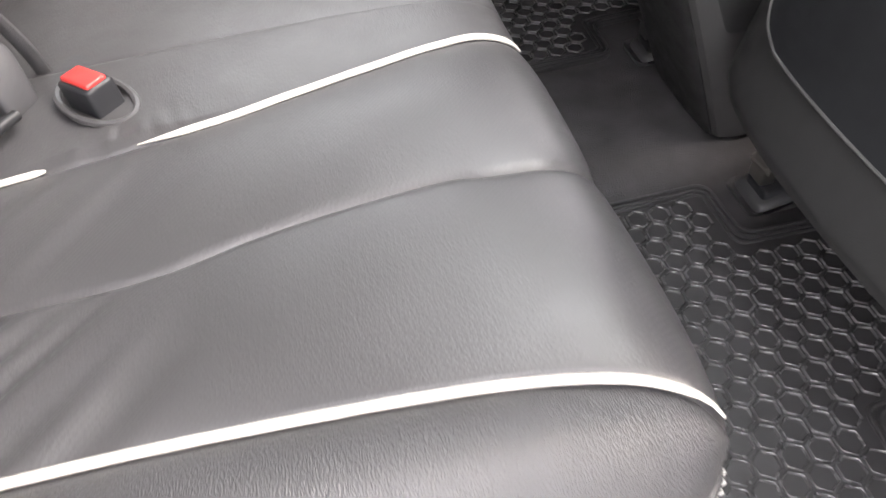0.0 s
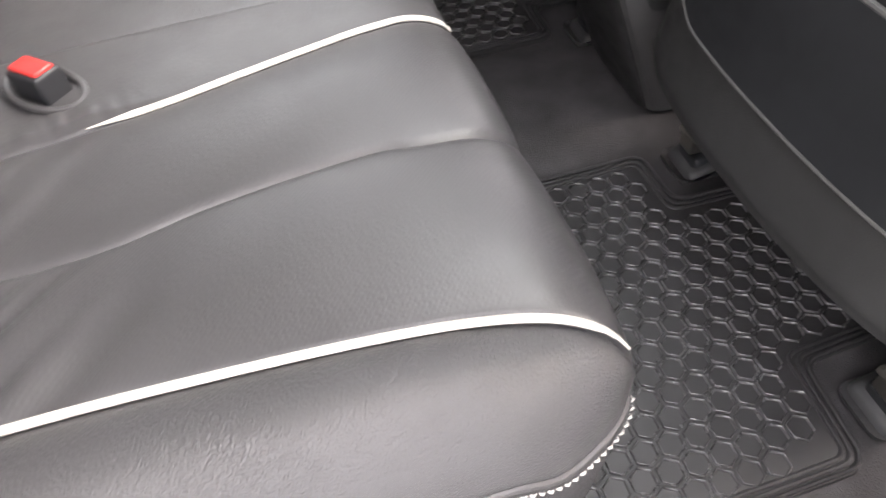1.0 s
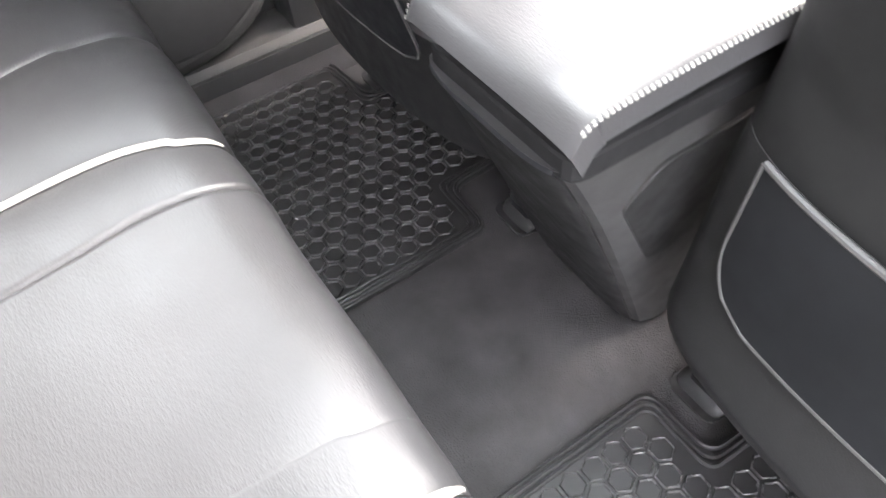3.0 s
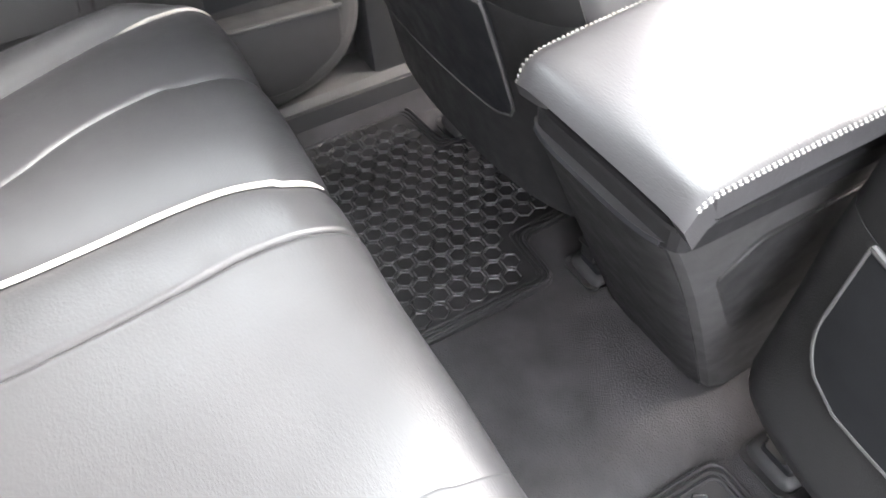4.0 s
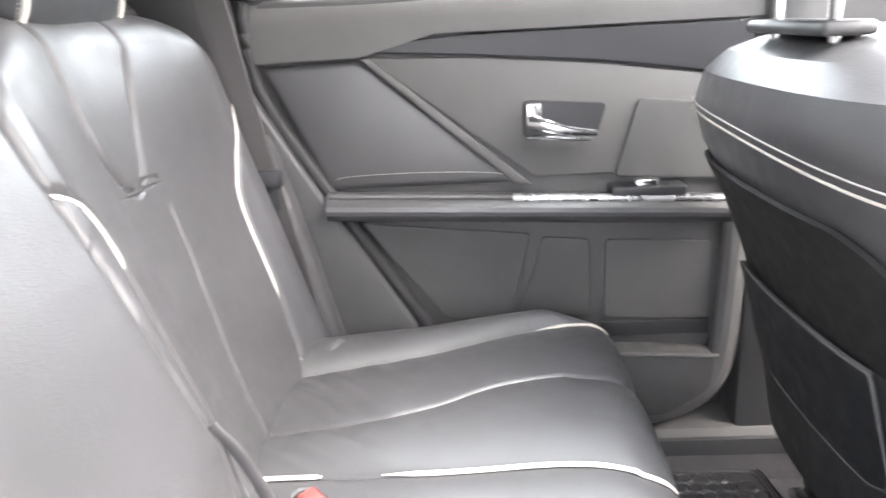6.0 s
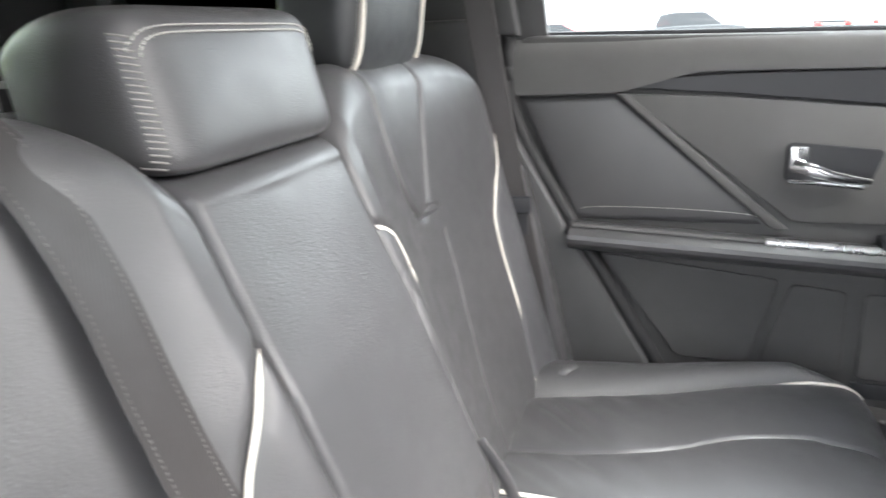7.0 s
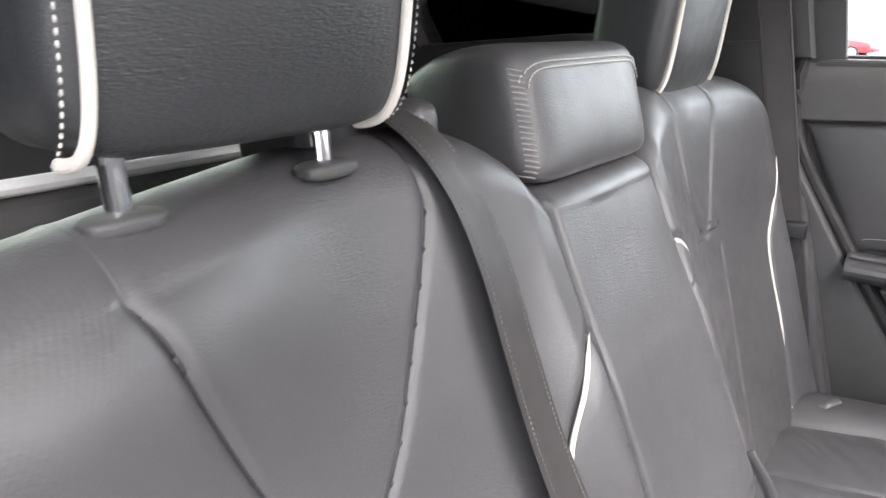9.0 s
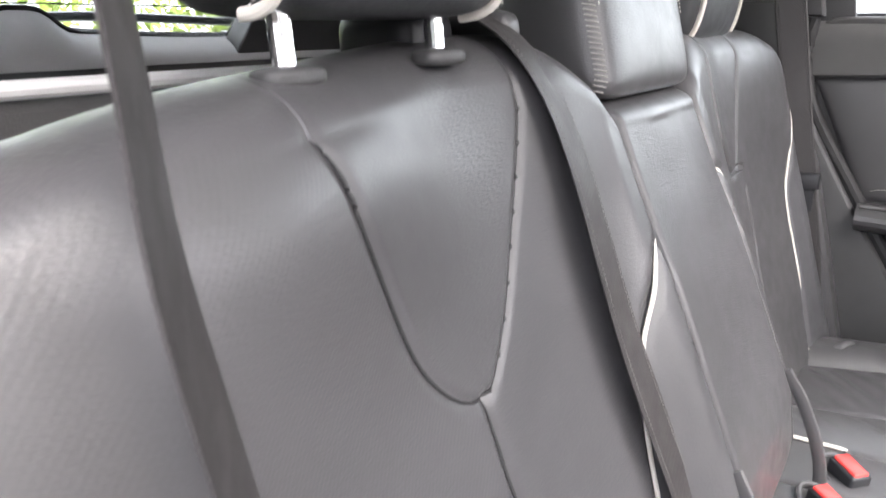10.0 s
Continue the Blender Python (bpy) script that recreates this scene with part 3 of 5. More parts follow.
def plain_back_point(x, v):
    """v 0 to 0.8: up the front; 0.8 to 1: over the top and down behind."""
    xx = abs(x)
    zt = back_top(xx)
    r = 0.036
    z1 = zt - r
    edge = 0.0
    if xx > OUT_EDGE - 0.057:
        w = min(1.0, (xx - OUT_EDGE + 0.057) / 0.058)
        edge = 0.050 * (1 - math.sqrt(max(0.0, 1 - w * w)))
    if xx < 0.116:
        w = min(1.0, (0.116 - xx) / 0.012)
        edge = max(edge, 0.022 * (1 - math.sqrt(max(0.0, 1 - w * w))))
    if v <= 0.8:
        z = 0.30 + (z1 - 0.30) * v / 0.8
        return (x, back_front(z) + back_relief(xx, z) - edge, z)
    a = (v - 0.8) / 0.2
    y0 = back_front(z1) + back_relief(xx, z1) - edge
    if a < 0.7:
        t = a / 0.7 * math.pi / 2
        return (x, y0 - 0.055 * (1 - math.cos(t)) - 0.285 * r * math.sin(t) * (1 - a / 0.7), z1 + r * math.sin(t))
    b = (a - 0.7) / 0.3
    return (x, y0 - 0.055 - 0.06 * b, z1 + r - 0.012 * b - 0.03 * b * b)


def column_cuts(z):
    """Where the seams of a backrest cross the height z, from the middle of the car outwards."""
    a = float(np.interp(z, PIPE_IN[::-1, 1], PIPE_IN[::-1, 0])) if z < PIPE_IN[0, 1] else 0.0
    low = int(np.argmin(VEE[:, 1]))
    if z < VEE[low, 1]:
        b = float(np.interp(z, TAIL[::-1, 1], TAIL[::-1, 0]))
        c = b + 1e-6
    else:
        b = float(np.interp(z, VEE[low:, 1], VEE[low:, 0]))
        c = float(np.interp(z, VEE[low::-1, 1], VEE[low::-1, 0]))
    d = float(np.interp(z, PIPE_OUT[::-1, 1], PIPE_OUT[::-1, 0]))
    e = inner_edge(z)
    return (e, max(a, e + 1e-6), b, max(c, b + 1e-6), d, OUT_EDGE)


def crowd(t):
    """Even steps drawn together towards both ends, where the seams lie."""
    return 0.2 * t + 0.8 * (0.5 - 0.5 * math.cos(math.pi * t))


def backrest(side, label, base):
    # the near seat's shoulder stands further out
    global VEE, PIPE_IN, SHOULDER, PIPE_DIP, TAIL_DIP, VEE_DIP, OUT_EDGE, TOP_FALL
    VEE, PIPE_IN, SHOULDER, PIPE_DIP, TAIL_DIP, VEE_DIP, OUT_EDGE, TOP_FALL = (VEE_NEAR, PIPE_IN_NEAR, 0.027, 0.0, 0.0035, 0.0030, 0.664, 0.085) if side > 0 else (VEE_FAR, PIPE_IN_FAR, 0.010, 0.006, 0.003, 0.0075, 0.632, 0.0)
    c = thing("rear_seatback", label, "seatback", base, "rear bench")
    nv = 190
    spans = (("inner_bolster", 8), ("shoulder", 46), ("upper_panel", 40), ("backrest_insert", 52), ("backrest_bolster", 26))
    rows = []
    for j in range(nv + 1):
        v = j / nv
        zn = 0.30 + 0.548 * min(v, 0.8) / 0.8
        cuts = column_cuts(zn)
        row = []
        for k, (_, n) in enumerate(spans):
            row += [back_point(side * (cuts[k] + (cuts[k + 1] - cuts[k]) * crowd(i / n)), v) for i in range(n)]
        row.append(back_point(side * cuts[-1], v))
        rows.append(row)
    width = len(rows[0])
    verts = [p for row in rows for p in row]
    groups = {name: [] for name, _ in spans}
    for j in range(nv):
        i = 0
        for name, n in spans:
            for _ in range(n):
                q = [j * width + i, j * width + i + 1, (j + 1) * width + i + 1, (j + 1) * width + i]
                i += 1
                if max(abs(verts[q[1]][0] - verts[q[0]][0]), abs(verts[q[2]][0] - verts[q[3]][0])) > 1e-5:
                    groups[name].append(q if side < 0 else q[::-1])
    looks = {"upper_panel": (CREASED, "smooth leather tapered upper panel"), "backrest_insert": (RIBBED, "perforated leather backrest panel"),
             "backrest_bolster": (MATTE_LEATHER, "smooth leather side bolster"), "inner_bolster": (LEATHER, ""), "shoulder": (LEATHER, "smooth leather shoulder pad")}
    for key, qs in groups.items():
        part(key, slab(verts, qs, 0.012), looks[key][0], c, looks[key][1])
    lo, hi = sorted((side * 0.14, side * 0.60))
    part("back_board", prism([(-0.43, 0.30), (-0.59, 0.83), (-0.63, 0.83), (-0.49, 0.28)], "x", lo, hi), DARK_PLASTIC, c, "dark carpeted board on the back")
    for line, z0 in ((PIPE_IN, 0.0), (PIPE_OUT, 0.0)):
        line = line[::5]
        if line[0][0] > 0.4 and side > 0:
            line = [p for p in line if p[1] < 0.62]
        runs = [line]
        if line[0][0] < 0.4:
            runs = [[p for p in line if p[1] > 0.645]] if side < 0 else [[p for p in line if 0.48 < p[1] < 0.718]]
        elif side < 0:
            runs = [[p for p in line if p[1] > 0.48], [p for p in line if p[1] < 0.40]]
        for run in runs:
            pts = [(side * x, back_front(z) + back_relief(x, z) + 0.0035, z) for x, z in run]
            pts = smooth_line(pts[::6] + [pts[-1]], 60)
            m = 60
            radius = [0.0031 * (0.15 + 0.85 * min(1.0, k / 5.0, (m - k) / 5.0)) for k in range(m + 1)]
            part("piping", tube(pts, radius, 10, 0.6, (0, 1, 0.28)), PIPING, c, "white leather piping")
    # a black tube in the groove draws the shade of each seam
    for line in (VEE, TAIL) if side > 0 else (VEE,):
        pts = [(side * x, back_front(z) + back_relief(x, z) + 0.0007, z - top_fall(x, z)) for x, z in line[::3] if z < 0.848]
        part("seam_shade", tube(pts, [0.0012 * min(1.0, 0.2 + k / 12.0, 0.2 + (len(pts) - 1 - k) / 12.0) for k in range(len(pts))], 8), SEAL_AND_SHADE, c, "black line standing in for the seam groove's shade")
    for px in (0.428, 0.303):
        g = pad(side * px, -0.513 if side > 0 else -0.540, (0.866 if px > 0.4 else 0.871) if side > 0 else 0.874, 0.0200, 0.0120, 0.0055, 0, 0.12, n=12)
        part("headrest_guide", g, DARK_PLASTIC, c, "dark plastic headrest guide")
    return c


backrest(1, "charcoal leather rear backrest with white piping, shoulder belt lying on it", (0.38, -0.42, 0.30))
backrest(-1, "charcoal leather rear backrest with white piping, beside the far door", (-0.38, -0.42, 0.30))


def center_backrest():
    c = thing("folding_armrest", "charcoal leather fold-down armrest upright between the seatbacks", "armrest", (0, -0.42, 0.30), "rear bench")

    def f(u, v):
        half = inner_edge(0.43 + 0.39 * min(v / 0.82, 1.0)) + 0.002
        x = -half + 2 * half * u
        r = 0.022
        z1 = 0.828 - r
        w = max(0.0, (abs(x) - half + 0.008) / 0.008)
        edge = 0.012 * (1 - math.sqrt(max(0.0, 1 - w * w)))
        swell = 0.005 * bump01(u, 0.4) + inner_swell(0.43 + 0.376 * min(v / 0.82, 1.0))
        if v < 0.82:
            z = 0.43 + (z1 - 0.43) * v / 0.82
            hem = max(0.0, 1 - v / 0.03)
            y = back_front(z) - 0.002 + swell - edge - 0.025 * (1 - math.sqrt(max(0.0, 1 - hem * hem)))
            return (x, y + 0.0015 * noise.noise((x * 12, z * 12, 1.5)), z)
        t = (v - 0.82) / 0.18 * math.pi * 0.6
        y0 = back_front(z1) - 0.002 + swell - edge
        return (x, y0 - 0.05 * (1 - math.cos(t)), z1 + r * math.sin(t))
    part("armrest_cover", panel(f, 60, 110, 0.02, flip=True), CREASED, c, "smooth leather armrest cover")
    # black core and added sheet put the gap's shade into their colour
    part("armrest_core", prism([(-0.40, 0.44), (-0.50, 0.79), (-0.59, 0.79), (-0.49, 0.44)], "x", -0.098, 0.098), SEAL_AND_SHADE, c)
    part("recess_shade", prism([(-0.46, 0.30), (-0.50, 0.46), (-0.52, 0.46), (-0.48, 0.30)], "x", -0.13, 0.13), SEAL_AND_SHADE, c, "black sheet standing in for the shade in the gap below the armrest")
    for s in (1, -1):
        pts = smooth_line([(s * 0.112, -0.349, 0.52), (s * 0.117, -0.326, 0.48), (s * 0.117, -0.304, 0.42), (s * 0.112, -0.299, 0.375)], 20)
        part("pull_loop", tube(pts, 0.007, 10, 0.35, (1, 0, 0)), LEATHER, c, "leather pull loop at the lower edge")
    return c


center_backrest()


# ---- head restraints ----
def side_headrest(s, label):
    cx, hy, hx = (0.358, -0.520, 0.105) if s > 0 else (-0.345, -0.556, 0.114)
    c = thing("headrest", label, "headrest", (cx, -0.56, 0.90), "rear headrests")
    z0, z1 = (0.894, 1.107) if s > 0 else (0.864, 1.077)
    zc, hz = (z0 + z1) / 2, (z1 - z0) / 2
    part("front_pad", pad(cx, hy, zc, hx, 0.052, hz, 0.006, 0.42, lean=0.13), HEAD_LEATHER_SHADED, c, "grained charcoal leather cushion, darkened for its shaded front")
    for k in (1, -1):
        inset, deep = (0.0215, 0.0545) if k != s else (0.013, 0.052) if s > 0 else (0.008, 0.049)
        ring = []
        for i in range(45):
            a = -1.25 + 2.5 * i / 44
            e = 5.0
            zz = math.sin(a)
            q = (abs(math.cos(a)) ** e + abs(zz) ** e) ** (-1 / e)
            ring.append((cx + k * (hx - inset), hy + math.cos(a) * q * deep + 0.13 * zz * q * hz, zc + zz * q * hz * 0.993))
        part("piping", tube(ring, 0.0034, 10, 0.8, (1, 0, 0)), PIPING, c, "cream white piping")
        st = [(x + k * 0.0095, y - 0.0015, z) for x, y, z in ring]
        nn = [(k * 0.5, math.cos(-1.25 + 2.5 * i / 44), math.sin(-1.25 + 2.5 * i / 44)) for i in range(45)]
        part("stitching", stitches(st[5:-5], nn[5:-5], 0.0024, 0.0019, 0.0007), THREAD, c, "pale stitched seam")
    for px in (0.428, 0.303):
        p = tube([(s * px, hy + 0.005, 0.866 if s > 0 else 0.874), (s * px, hy, 0.94)], 0.0062, 16, up=(1, 0, 0))
        part("post", p, CHROME, c, "chrome headrest post")
    return c


side_headrest(1, "large charcoal leather headrest with cream piping on chrome posts")
side_headrest(-1, "charcoal leather headrest with cream piping, beside the far door")


def middle_headrest():
    c = thing("middle_headrest", "low charcoal leather middle headrest with white double stitching", "headrest", (0, -0.58, 0.83), "rear headrests")
    HX = -0.003
    cy, cz = -0.560, 0.867
    body = pad(HX, cy, cz, 0.119, 0.074, 0.056, 0.004, 0.62, n=30, lean=-0.24)
    for vtx in body.verts:
        t = max(0.0, (cy + 0.02 - vtx.co.y) / 0.094)
        vtx.co.x = HX + (vtx.co.x - HX) * (1 - 0.22 * t * t)
        vtx.co.z = cz - HX + (vtx.co.z - cz + 0.012) * (1 - 0.42 * t * t)
    skin = BVHTree.FromBMesh(body)

    def on_front(x, z):
        hit, normal, _, _ = skin.ray_cast(Vector((HX + x, 0.0, cz + z)), Vector((0, -1, 0)))
        return hit, normal

    e = 8.2
    for inset in (0.0050, 0.0095):
        P, N = [], []
        for i in range(121):
            a = math.pi * (0.20 + 0.62 * i / 120)
            q = (abs(math.cos(a)) ** e + abs(math.sin(a)) ** e) ** (-1 / e)
            hit, normal = on_front(math.cos(a) * q * (0.117 - inset), math.sin(a) * q * (0.062 - inset))
            if hit:
                P.append(hit + normal * 0.0008)
                N.append(normal)
        part("stitching", stitches(P, N, 0.0030, 0.0012, 0.0008), THREAD, c, "white double stitching round the front")
    rungs = bmesh.new()
    for i in range(24):
        z = -0.050 + 0.100 * i / 23
        ends = [on_front(x, z + dz) for x, dz in ((0.1085, 0.0), (0.112, 0.0012), (0.1155, 0.0022))]
        if all(hit for hit, _ in ends):
            rungs = join(rungs, tube([hit + normal * 0.0006 for hit, normal in ends], 0.0008, 6))
    part("headrest_pad", body, CREASED, c)
    part("cross_stitching", rungs, CREAM_THREAD, c, "cream cross stitching on the corner seam")
    return c


middle_headrest()


# ---- floor, mats, sills ----
FLOOR = 0.048


def carpet_floor():
    def f(u, v):
        x, y = -0.66 + 1.32 * u, -0.06 + 0.90 * v
        hump = 0.016 * math.exp(-(x / 0.13) ** 4)
        rise = 0.10 * max(0.0, (abs(x) - 0.63) / 0.03) ** 2
        return (x, y, FLOOR + hump + min(rise, 0.05) + 0.0015 * noise.noise((x * 14, y * 14, 0.3)))
    return solid("floor_carpet", panel(f, 90, 60, 0.02), CARPET, "flat dark grey carpet over the middle of the floor", "carpet", "structure")


carpet_floor()


def mat_outline(s, shift):
    """Half-car outline of a rubber mat with notches round the seat rails."""
    p = [(0.124, 0.02), (0.124, 0.390), (0.216, 0.392), (0.224, 0.60), (0.470, 0.60), (0.478, 0.402), (0.596, 0.392), (0.600, 0.02)]
    return [(s * (x + shift), y) for x, y in p]


def offset_poly(poly, d):
    out = []
    n = len(poly)
    area = sum(poly[i - 1][0] * poly[i][1] - poly[i][0] * poly[i - 1][1] for i in range(n))
    sg = 1 if area > 0 else -1
    for i in range(n):
        p, a, b = Vector(poly[i]), Vector(poly[i - 1]), Vector(poly[(i + 1) % n])
        e0, e1 = (p - a).normalized(), (b - p).normalized()
        n0, n1 = Vector((-e0.y, e0.x)) * sg, Vector((-e1.y, e1.x)) * sg
        m = (n0 + n1).normalized()
        out.append(tuple(p + m * (d / max(0.35, m.dot(n0)))))
    return out


def in_poly(poly, x, y):
    hit = False
    for i in range(len(poly)):
        (x0, y0), (x1, y1) = poly[i - 1], poly[i]
        if (y0 > y) != (y1 > y) and x < (x1 - x0) * (y - y0) / (y1 - y0) + x0:
            hit = not hit
    return hit


def hex_ridge(bm, cx, cy, z, r, h):
    """A thin raised line round one honeycomb cell, with a groove left between neighbours."""
    rings = []
    for a in range(7):
        rad, zz = r - 0.0014 + 0.0014 * math.cos(math.pi * a / 6), z + h * math.sin(math.pi * a / 6)
        rings.append([bm.verts.new((cx + rad * math.cos(math.pi / 3 * k), cy + rad * math.sin(math.pi / 3 * k), zz)) for k in range(6)])
    for a, b in zip(rings, rings[1:]):
        for k in range(6):
            bm.faces.new([a[k], a[(k + 1) % 6], b[(k + 1) % 6], b[k]])


def floor_mat(s, shift, label):
    c = thing("floor_mat", label, "floor mat", (s * (0.364 + shift), 0.3, FLOOR), "rubber floor mats")
    z = 0.060
    poly = mat_outline(s, shift)
    edge = rounded(poly, 0.024, 6)
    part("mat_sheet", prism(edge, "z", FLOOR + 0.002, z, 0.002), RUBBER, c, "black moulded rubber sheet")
    for k, d in enumerate((0.004, 0.0105, 0.017)):
        ring = [(x, y, z + 0.001) for x, y in rounded(offset_poly(poly, d), 0.024 - d * 0.5, 6)]
        part("rim", tube(ring, 0.0026, 8, 1.0 if k else 1.5, closed=True), RUBBER, c)
    field = offset_poly(poly, 0.032)
    bm = bmesh.new()
    pitch = 0.0292
    for i in range(-2, 26):
        for j in range(-2, 26):
            x = 0.135 + i * pitch * math.sqrt(3) / 2
            y = 0.03 + (j + 0.5 * (i % 2)) * pitch
            if in_poly(field, s * (x + shift), y):
                hex_ridge(bm, s * (x + shift), y, z - 0.0006, pitch / math.sqrt(3) - 0.0015, 0.0036)
    # ridges take the lighter rubber, which paints in some of their highlight
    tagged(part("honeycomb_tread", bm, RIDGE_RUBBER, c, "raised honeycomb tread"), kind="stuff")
    return c


floor_mat(1, 0.0, "black rubber floor mat with honeycomb tread on the near side")
floor_mat(-1, 0.055, "black rubber floor mat with honeycomb tread by the far door")


def sill(s):
    c = thing("door_sill" , "dark grey plastic door sill trim", "sill", (s * 0.70, 0.2, 0.05), kind="structure")
    prof = [(0.655, 0.05), (0.668, 0.105), (0.682, 0.122), (0.740, 0.126), (0.775, 0.118), (0.79, 0.05)]
    prof = [(s * x, z) for x, z in prof]
    def f(u, v):
        k = v * (len(prof) - 1)
        i = min(int(k), len(prof) - 2)
        x = prof[i][0] + (prof[i + 1][0] - prof[i][0]) * (k - i)
        z = prof[i][1] + (prof[i + 1][1] - prof[i][1]) * (k - i)
        return (x, -0.30 + 1.3 * u, z)
    verts, faces = sheet(f, 30, 20)
    part("sill_cover", slab(verts, faces if s < 0 else [q[::-1] for q in faces], 0.004), GREY_PLASTIC, c, "grey moulded sill plate")
    lo, hi = sorted((s * 0.652, s * 0.662))
    part("kick_trim", prism([(-0.25, 0.05), (0.95, 0.05), (0.95, 0.118), (-0.25, 0.118)], "x", lo, hi, 0.002), DARK_PLASTIC, c)
    return c


sill(-1)
sill(1)


# ---- front seats ----
UPRIGHT = 0.0


def seat_profile(z):
    """The rear face of a front backrest: y at height z; UPRIGHT sets how far its upper part is tipped forward."""
    zs = [0.16, 0.22, 0.35, 0.50, 0.60, 0.68, 0.73, 0.775, 0.812, 0.828]
    ys = [0.352, 0.345, 0.322, 0.285, 0.245, 0.205, 0.190, 0.197, 0.224, 0.26]
    return float(np.interp(z, zs, ys)) + UPRIGHT * max(0.0, z - 0.25)


def seat_half(z):
    zs = [0.16, 0.25, 0.40, 0.55, 0.62, 0.68, 0.72, 0.75, 0.78, 0.805, 0.828]
    hs = [0.230, 0.244, 0.252, 0.250, 0.256, 0.270, 0.272, 0.264, 0.244, 0.205, 0.12]
    return float(np.interp(z, zs, hs))


def front_backrest(cx, z0, z1, grow):
    """A closed padded back from horizontal slices."""
    bm = bmesh.new()
    rows = []
    n = 48
    nz = 44
    for j in range(nz + 1):
        z = z0 + (z1 - z0) * j / nz
        y, h = seat_profile(z), seat_half(z) + grow
        cap = min(1.0, (z1 - z) / 0.03 + 0.35) if z1 > 0.8 else 1.0
        ring = []
        for k in range(n):
            a = 2 * math.pi * k / n
            e = 3.6
            ca, sa = math.cos(a), math.sin(a)
            q = (abs(ca) ** e + abs(sa) ** e) ** (-1 / e)
            dx = ca * q * h
            dy = sa * q * (0.065 + (0.07 * min(1.0, max(0.0, (0.72 - z) / 0.15)) if sa > 0 else 0)) * cap
            ring.append(bm.verts.new((cx + dx, y + 0.065 + dy + 0.018 * (dx / h) ** 2, z)))
        rows.append(ring)
    for a, b in zip(rows, rows[1:]):
        for k in range(n):
            bm.faces.new([a[k], a[(k + 1) % n], b[(k + 1) % n], b[k]])
    bm.faces.new(rows[0][::-1])
    bm.faces.new(rows[-1])
    return bm


def seat_rear(cx, x, z, proud=0.0):
    h = seat_half(z)
    d = min(1.0, abs(x - cx) / h)
    e = 3.6
    q = (1 - d ** e) ** (1 / e) if d < 1 else 0
    return seat_profile(z) + 0.065 - q * 0.065 + 0.018 * d * d - proud


def front_seat(s, label):
    global UPRIGHT
    UPRIGHT = 0.42 if s > 0 else 0.0
    tip = UPRIGHT * 0.56
    lip_z = 0.446 if s > 0 else 0.508
    cx = s * 0.356
    c = thing("front_seat", label, "car seat", (cx, 0.42, FLOOR), "front seats")
    part("backrest", front_backrest(cx, 0.236, 0.828, 0.0), LEATHER, c, "charcoal leather front seat backrest")
    inner = -s
    # moulded lower shell, wrapped round the back
    def shell(u, v):
        z = 0.236 + (lip_z - 0.003 - 0.236) * v
        x = cx + (-0.985 + 1.97 * u) * seat_half(z)
        return (x, seat_rear(cx, x, z, 0.0105), z)
    verts, faces = sheet(shell, 60, 40)
    part("lower_shell", slab(verts, faces, 0.006), SHELL_PLASTIC, c, "dark plastic shell low on the back")
    # dark board of the upper back with its curved inner edge
    def board(u, v):
        d = -0.88 + 1.87 * u
        top = 0.655 - 0.125 * (1 - math.sqrt(max(0.0, 1 - max(0.0, (d - 0.58) / 0.415) ** 2)))
        z = lip_z - 0.008 + (top - lip_z + 0.008) * v
        x = cx + inner * d * seat_half(z)
        return (x, seat_rear(cx, x, z, 0.0095), z)
    verts, faces = sheet(board, 50, 30)
    part("upper_board", slab(verts, faces if s < 0 else [q[::-1] for q in faces], 0.006), BACK_BOARD, c, "dark fabric upper back panel")
    # map pocket
    low, r, wide = (0.318, 0.050, 0.204) if s > 0 else (0.352, 0.035, 0.168)

    def pocket(u, v):
        z = low + (lip_z - low) * v
        a, b = cx - inner * (0.192 - 0.037 * v), cx + inner * wide
        if z < low + r:
            k = r - math.sqrt(max(0.0, r * r - (low + r - z) ** 2))
            a, b = a + inner * k, b - inner * k
        x = a + (b - a) * u
        return (x, seat_rear(cx, x, z, 0.0135 + 0.007 * v), z)
    verts, faces = sheet(pocket, 44, 26)
    part("map_pocket", slab(verts, faces if s < 0 else [q[::-1] for q in faces], 0.006), POCKET_BOARD, c, "stiff dark map pocket panel")
    # the lip's highlight is drawn as a paler plastic edge
    lip = [pocket(k / 40, 1.0) for k in range(41)]
    part("pocket_lip", tube([(x, y + 0.002, z) for x, y, z in lip], 0.0030, 8), GREY_PLASTIC, c, "pocket lip in paler plastic that stands in for its highlight")
    rim = [pocket(0.0, 1 - k / 14) for k in range(15)] + [pocket(k / 30, 0.0) for k in range(1, 30)] + [pocket(1.0, k / 14) for k in range(15)]
    part("pocket_rim", tube([(x, y + 0.0005, z) for x, y, z in rim], 0.0020, 6), GREY_PLASTIC, c)
    # piping round the upper back
    for dz in (0.0, 0.011):
        pts = []
        for k in range(61):
            d = -1 + 2 * k / 60
            z = 0.722 + dz - 0.030 * (0.5 + 0.5 * d * inner) ** 2
            x = cx + d * seat_half(z) * 0.998
            pts.append((x, seat_rear(cx, x, z, 0.001), z))
        if inner < 0:
            pts.reverse()
        x, y, z = pts[-1]
        pts += [(x + inner * 0.001, y + 0.020, z - 0.010), (x, y + 0.045, z - 0.026)]
        part("piping", tube(pts, 0.0010 if dz else 0.0015, 6), THREAD if dz else PIPING, c, "pale piped seam")
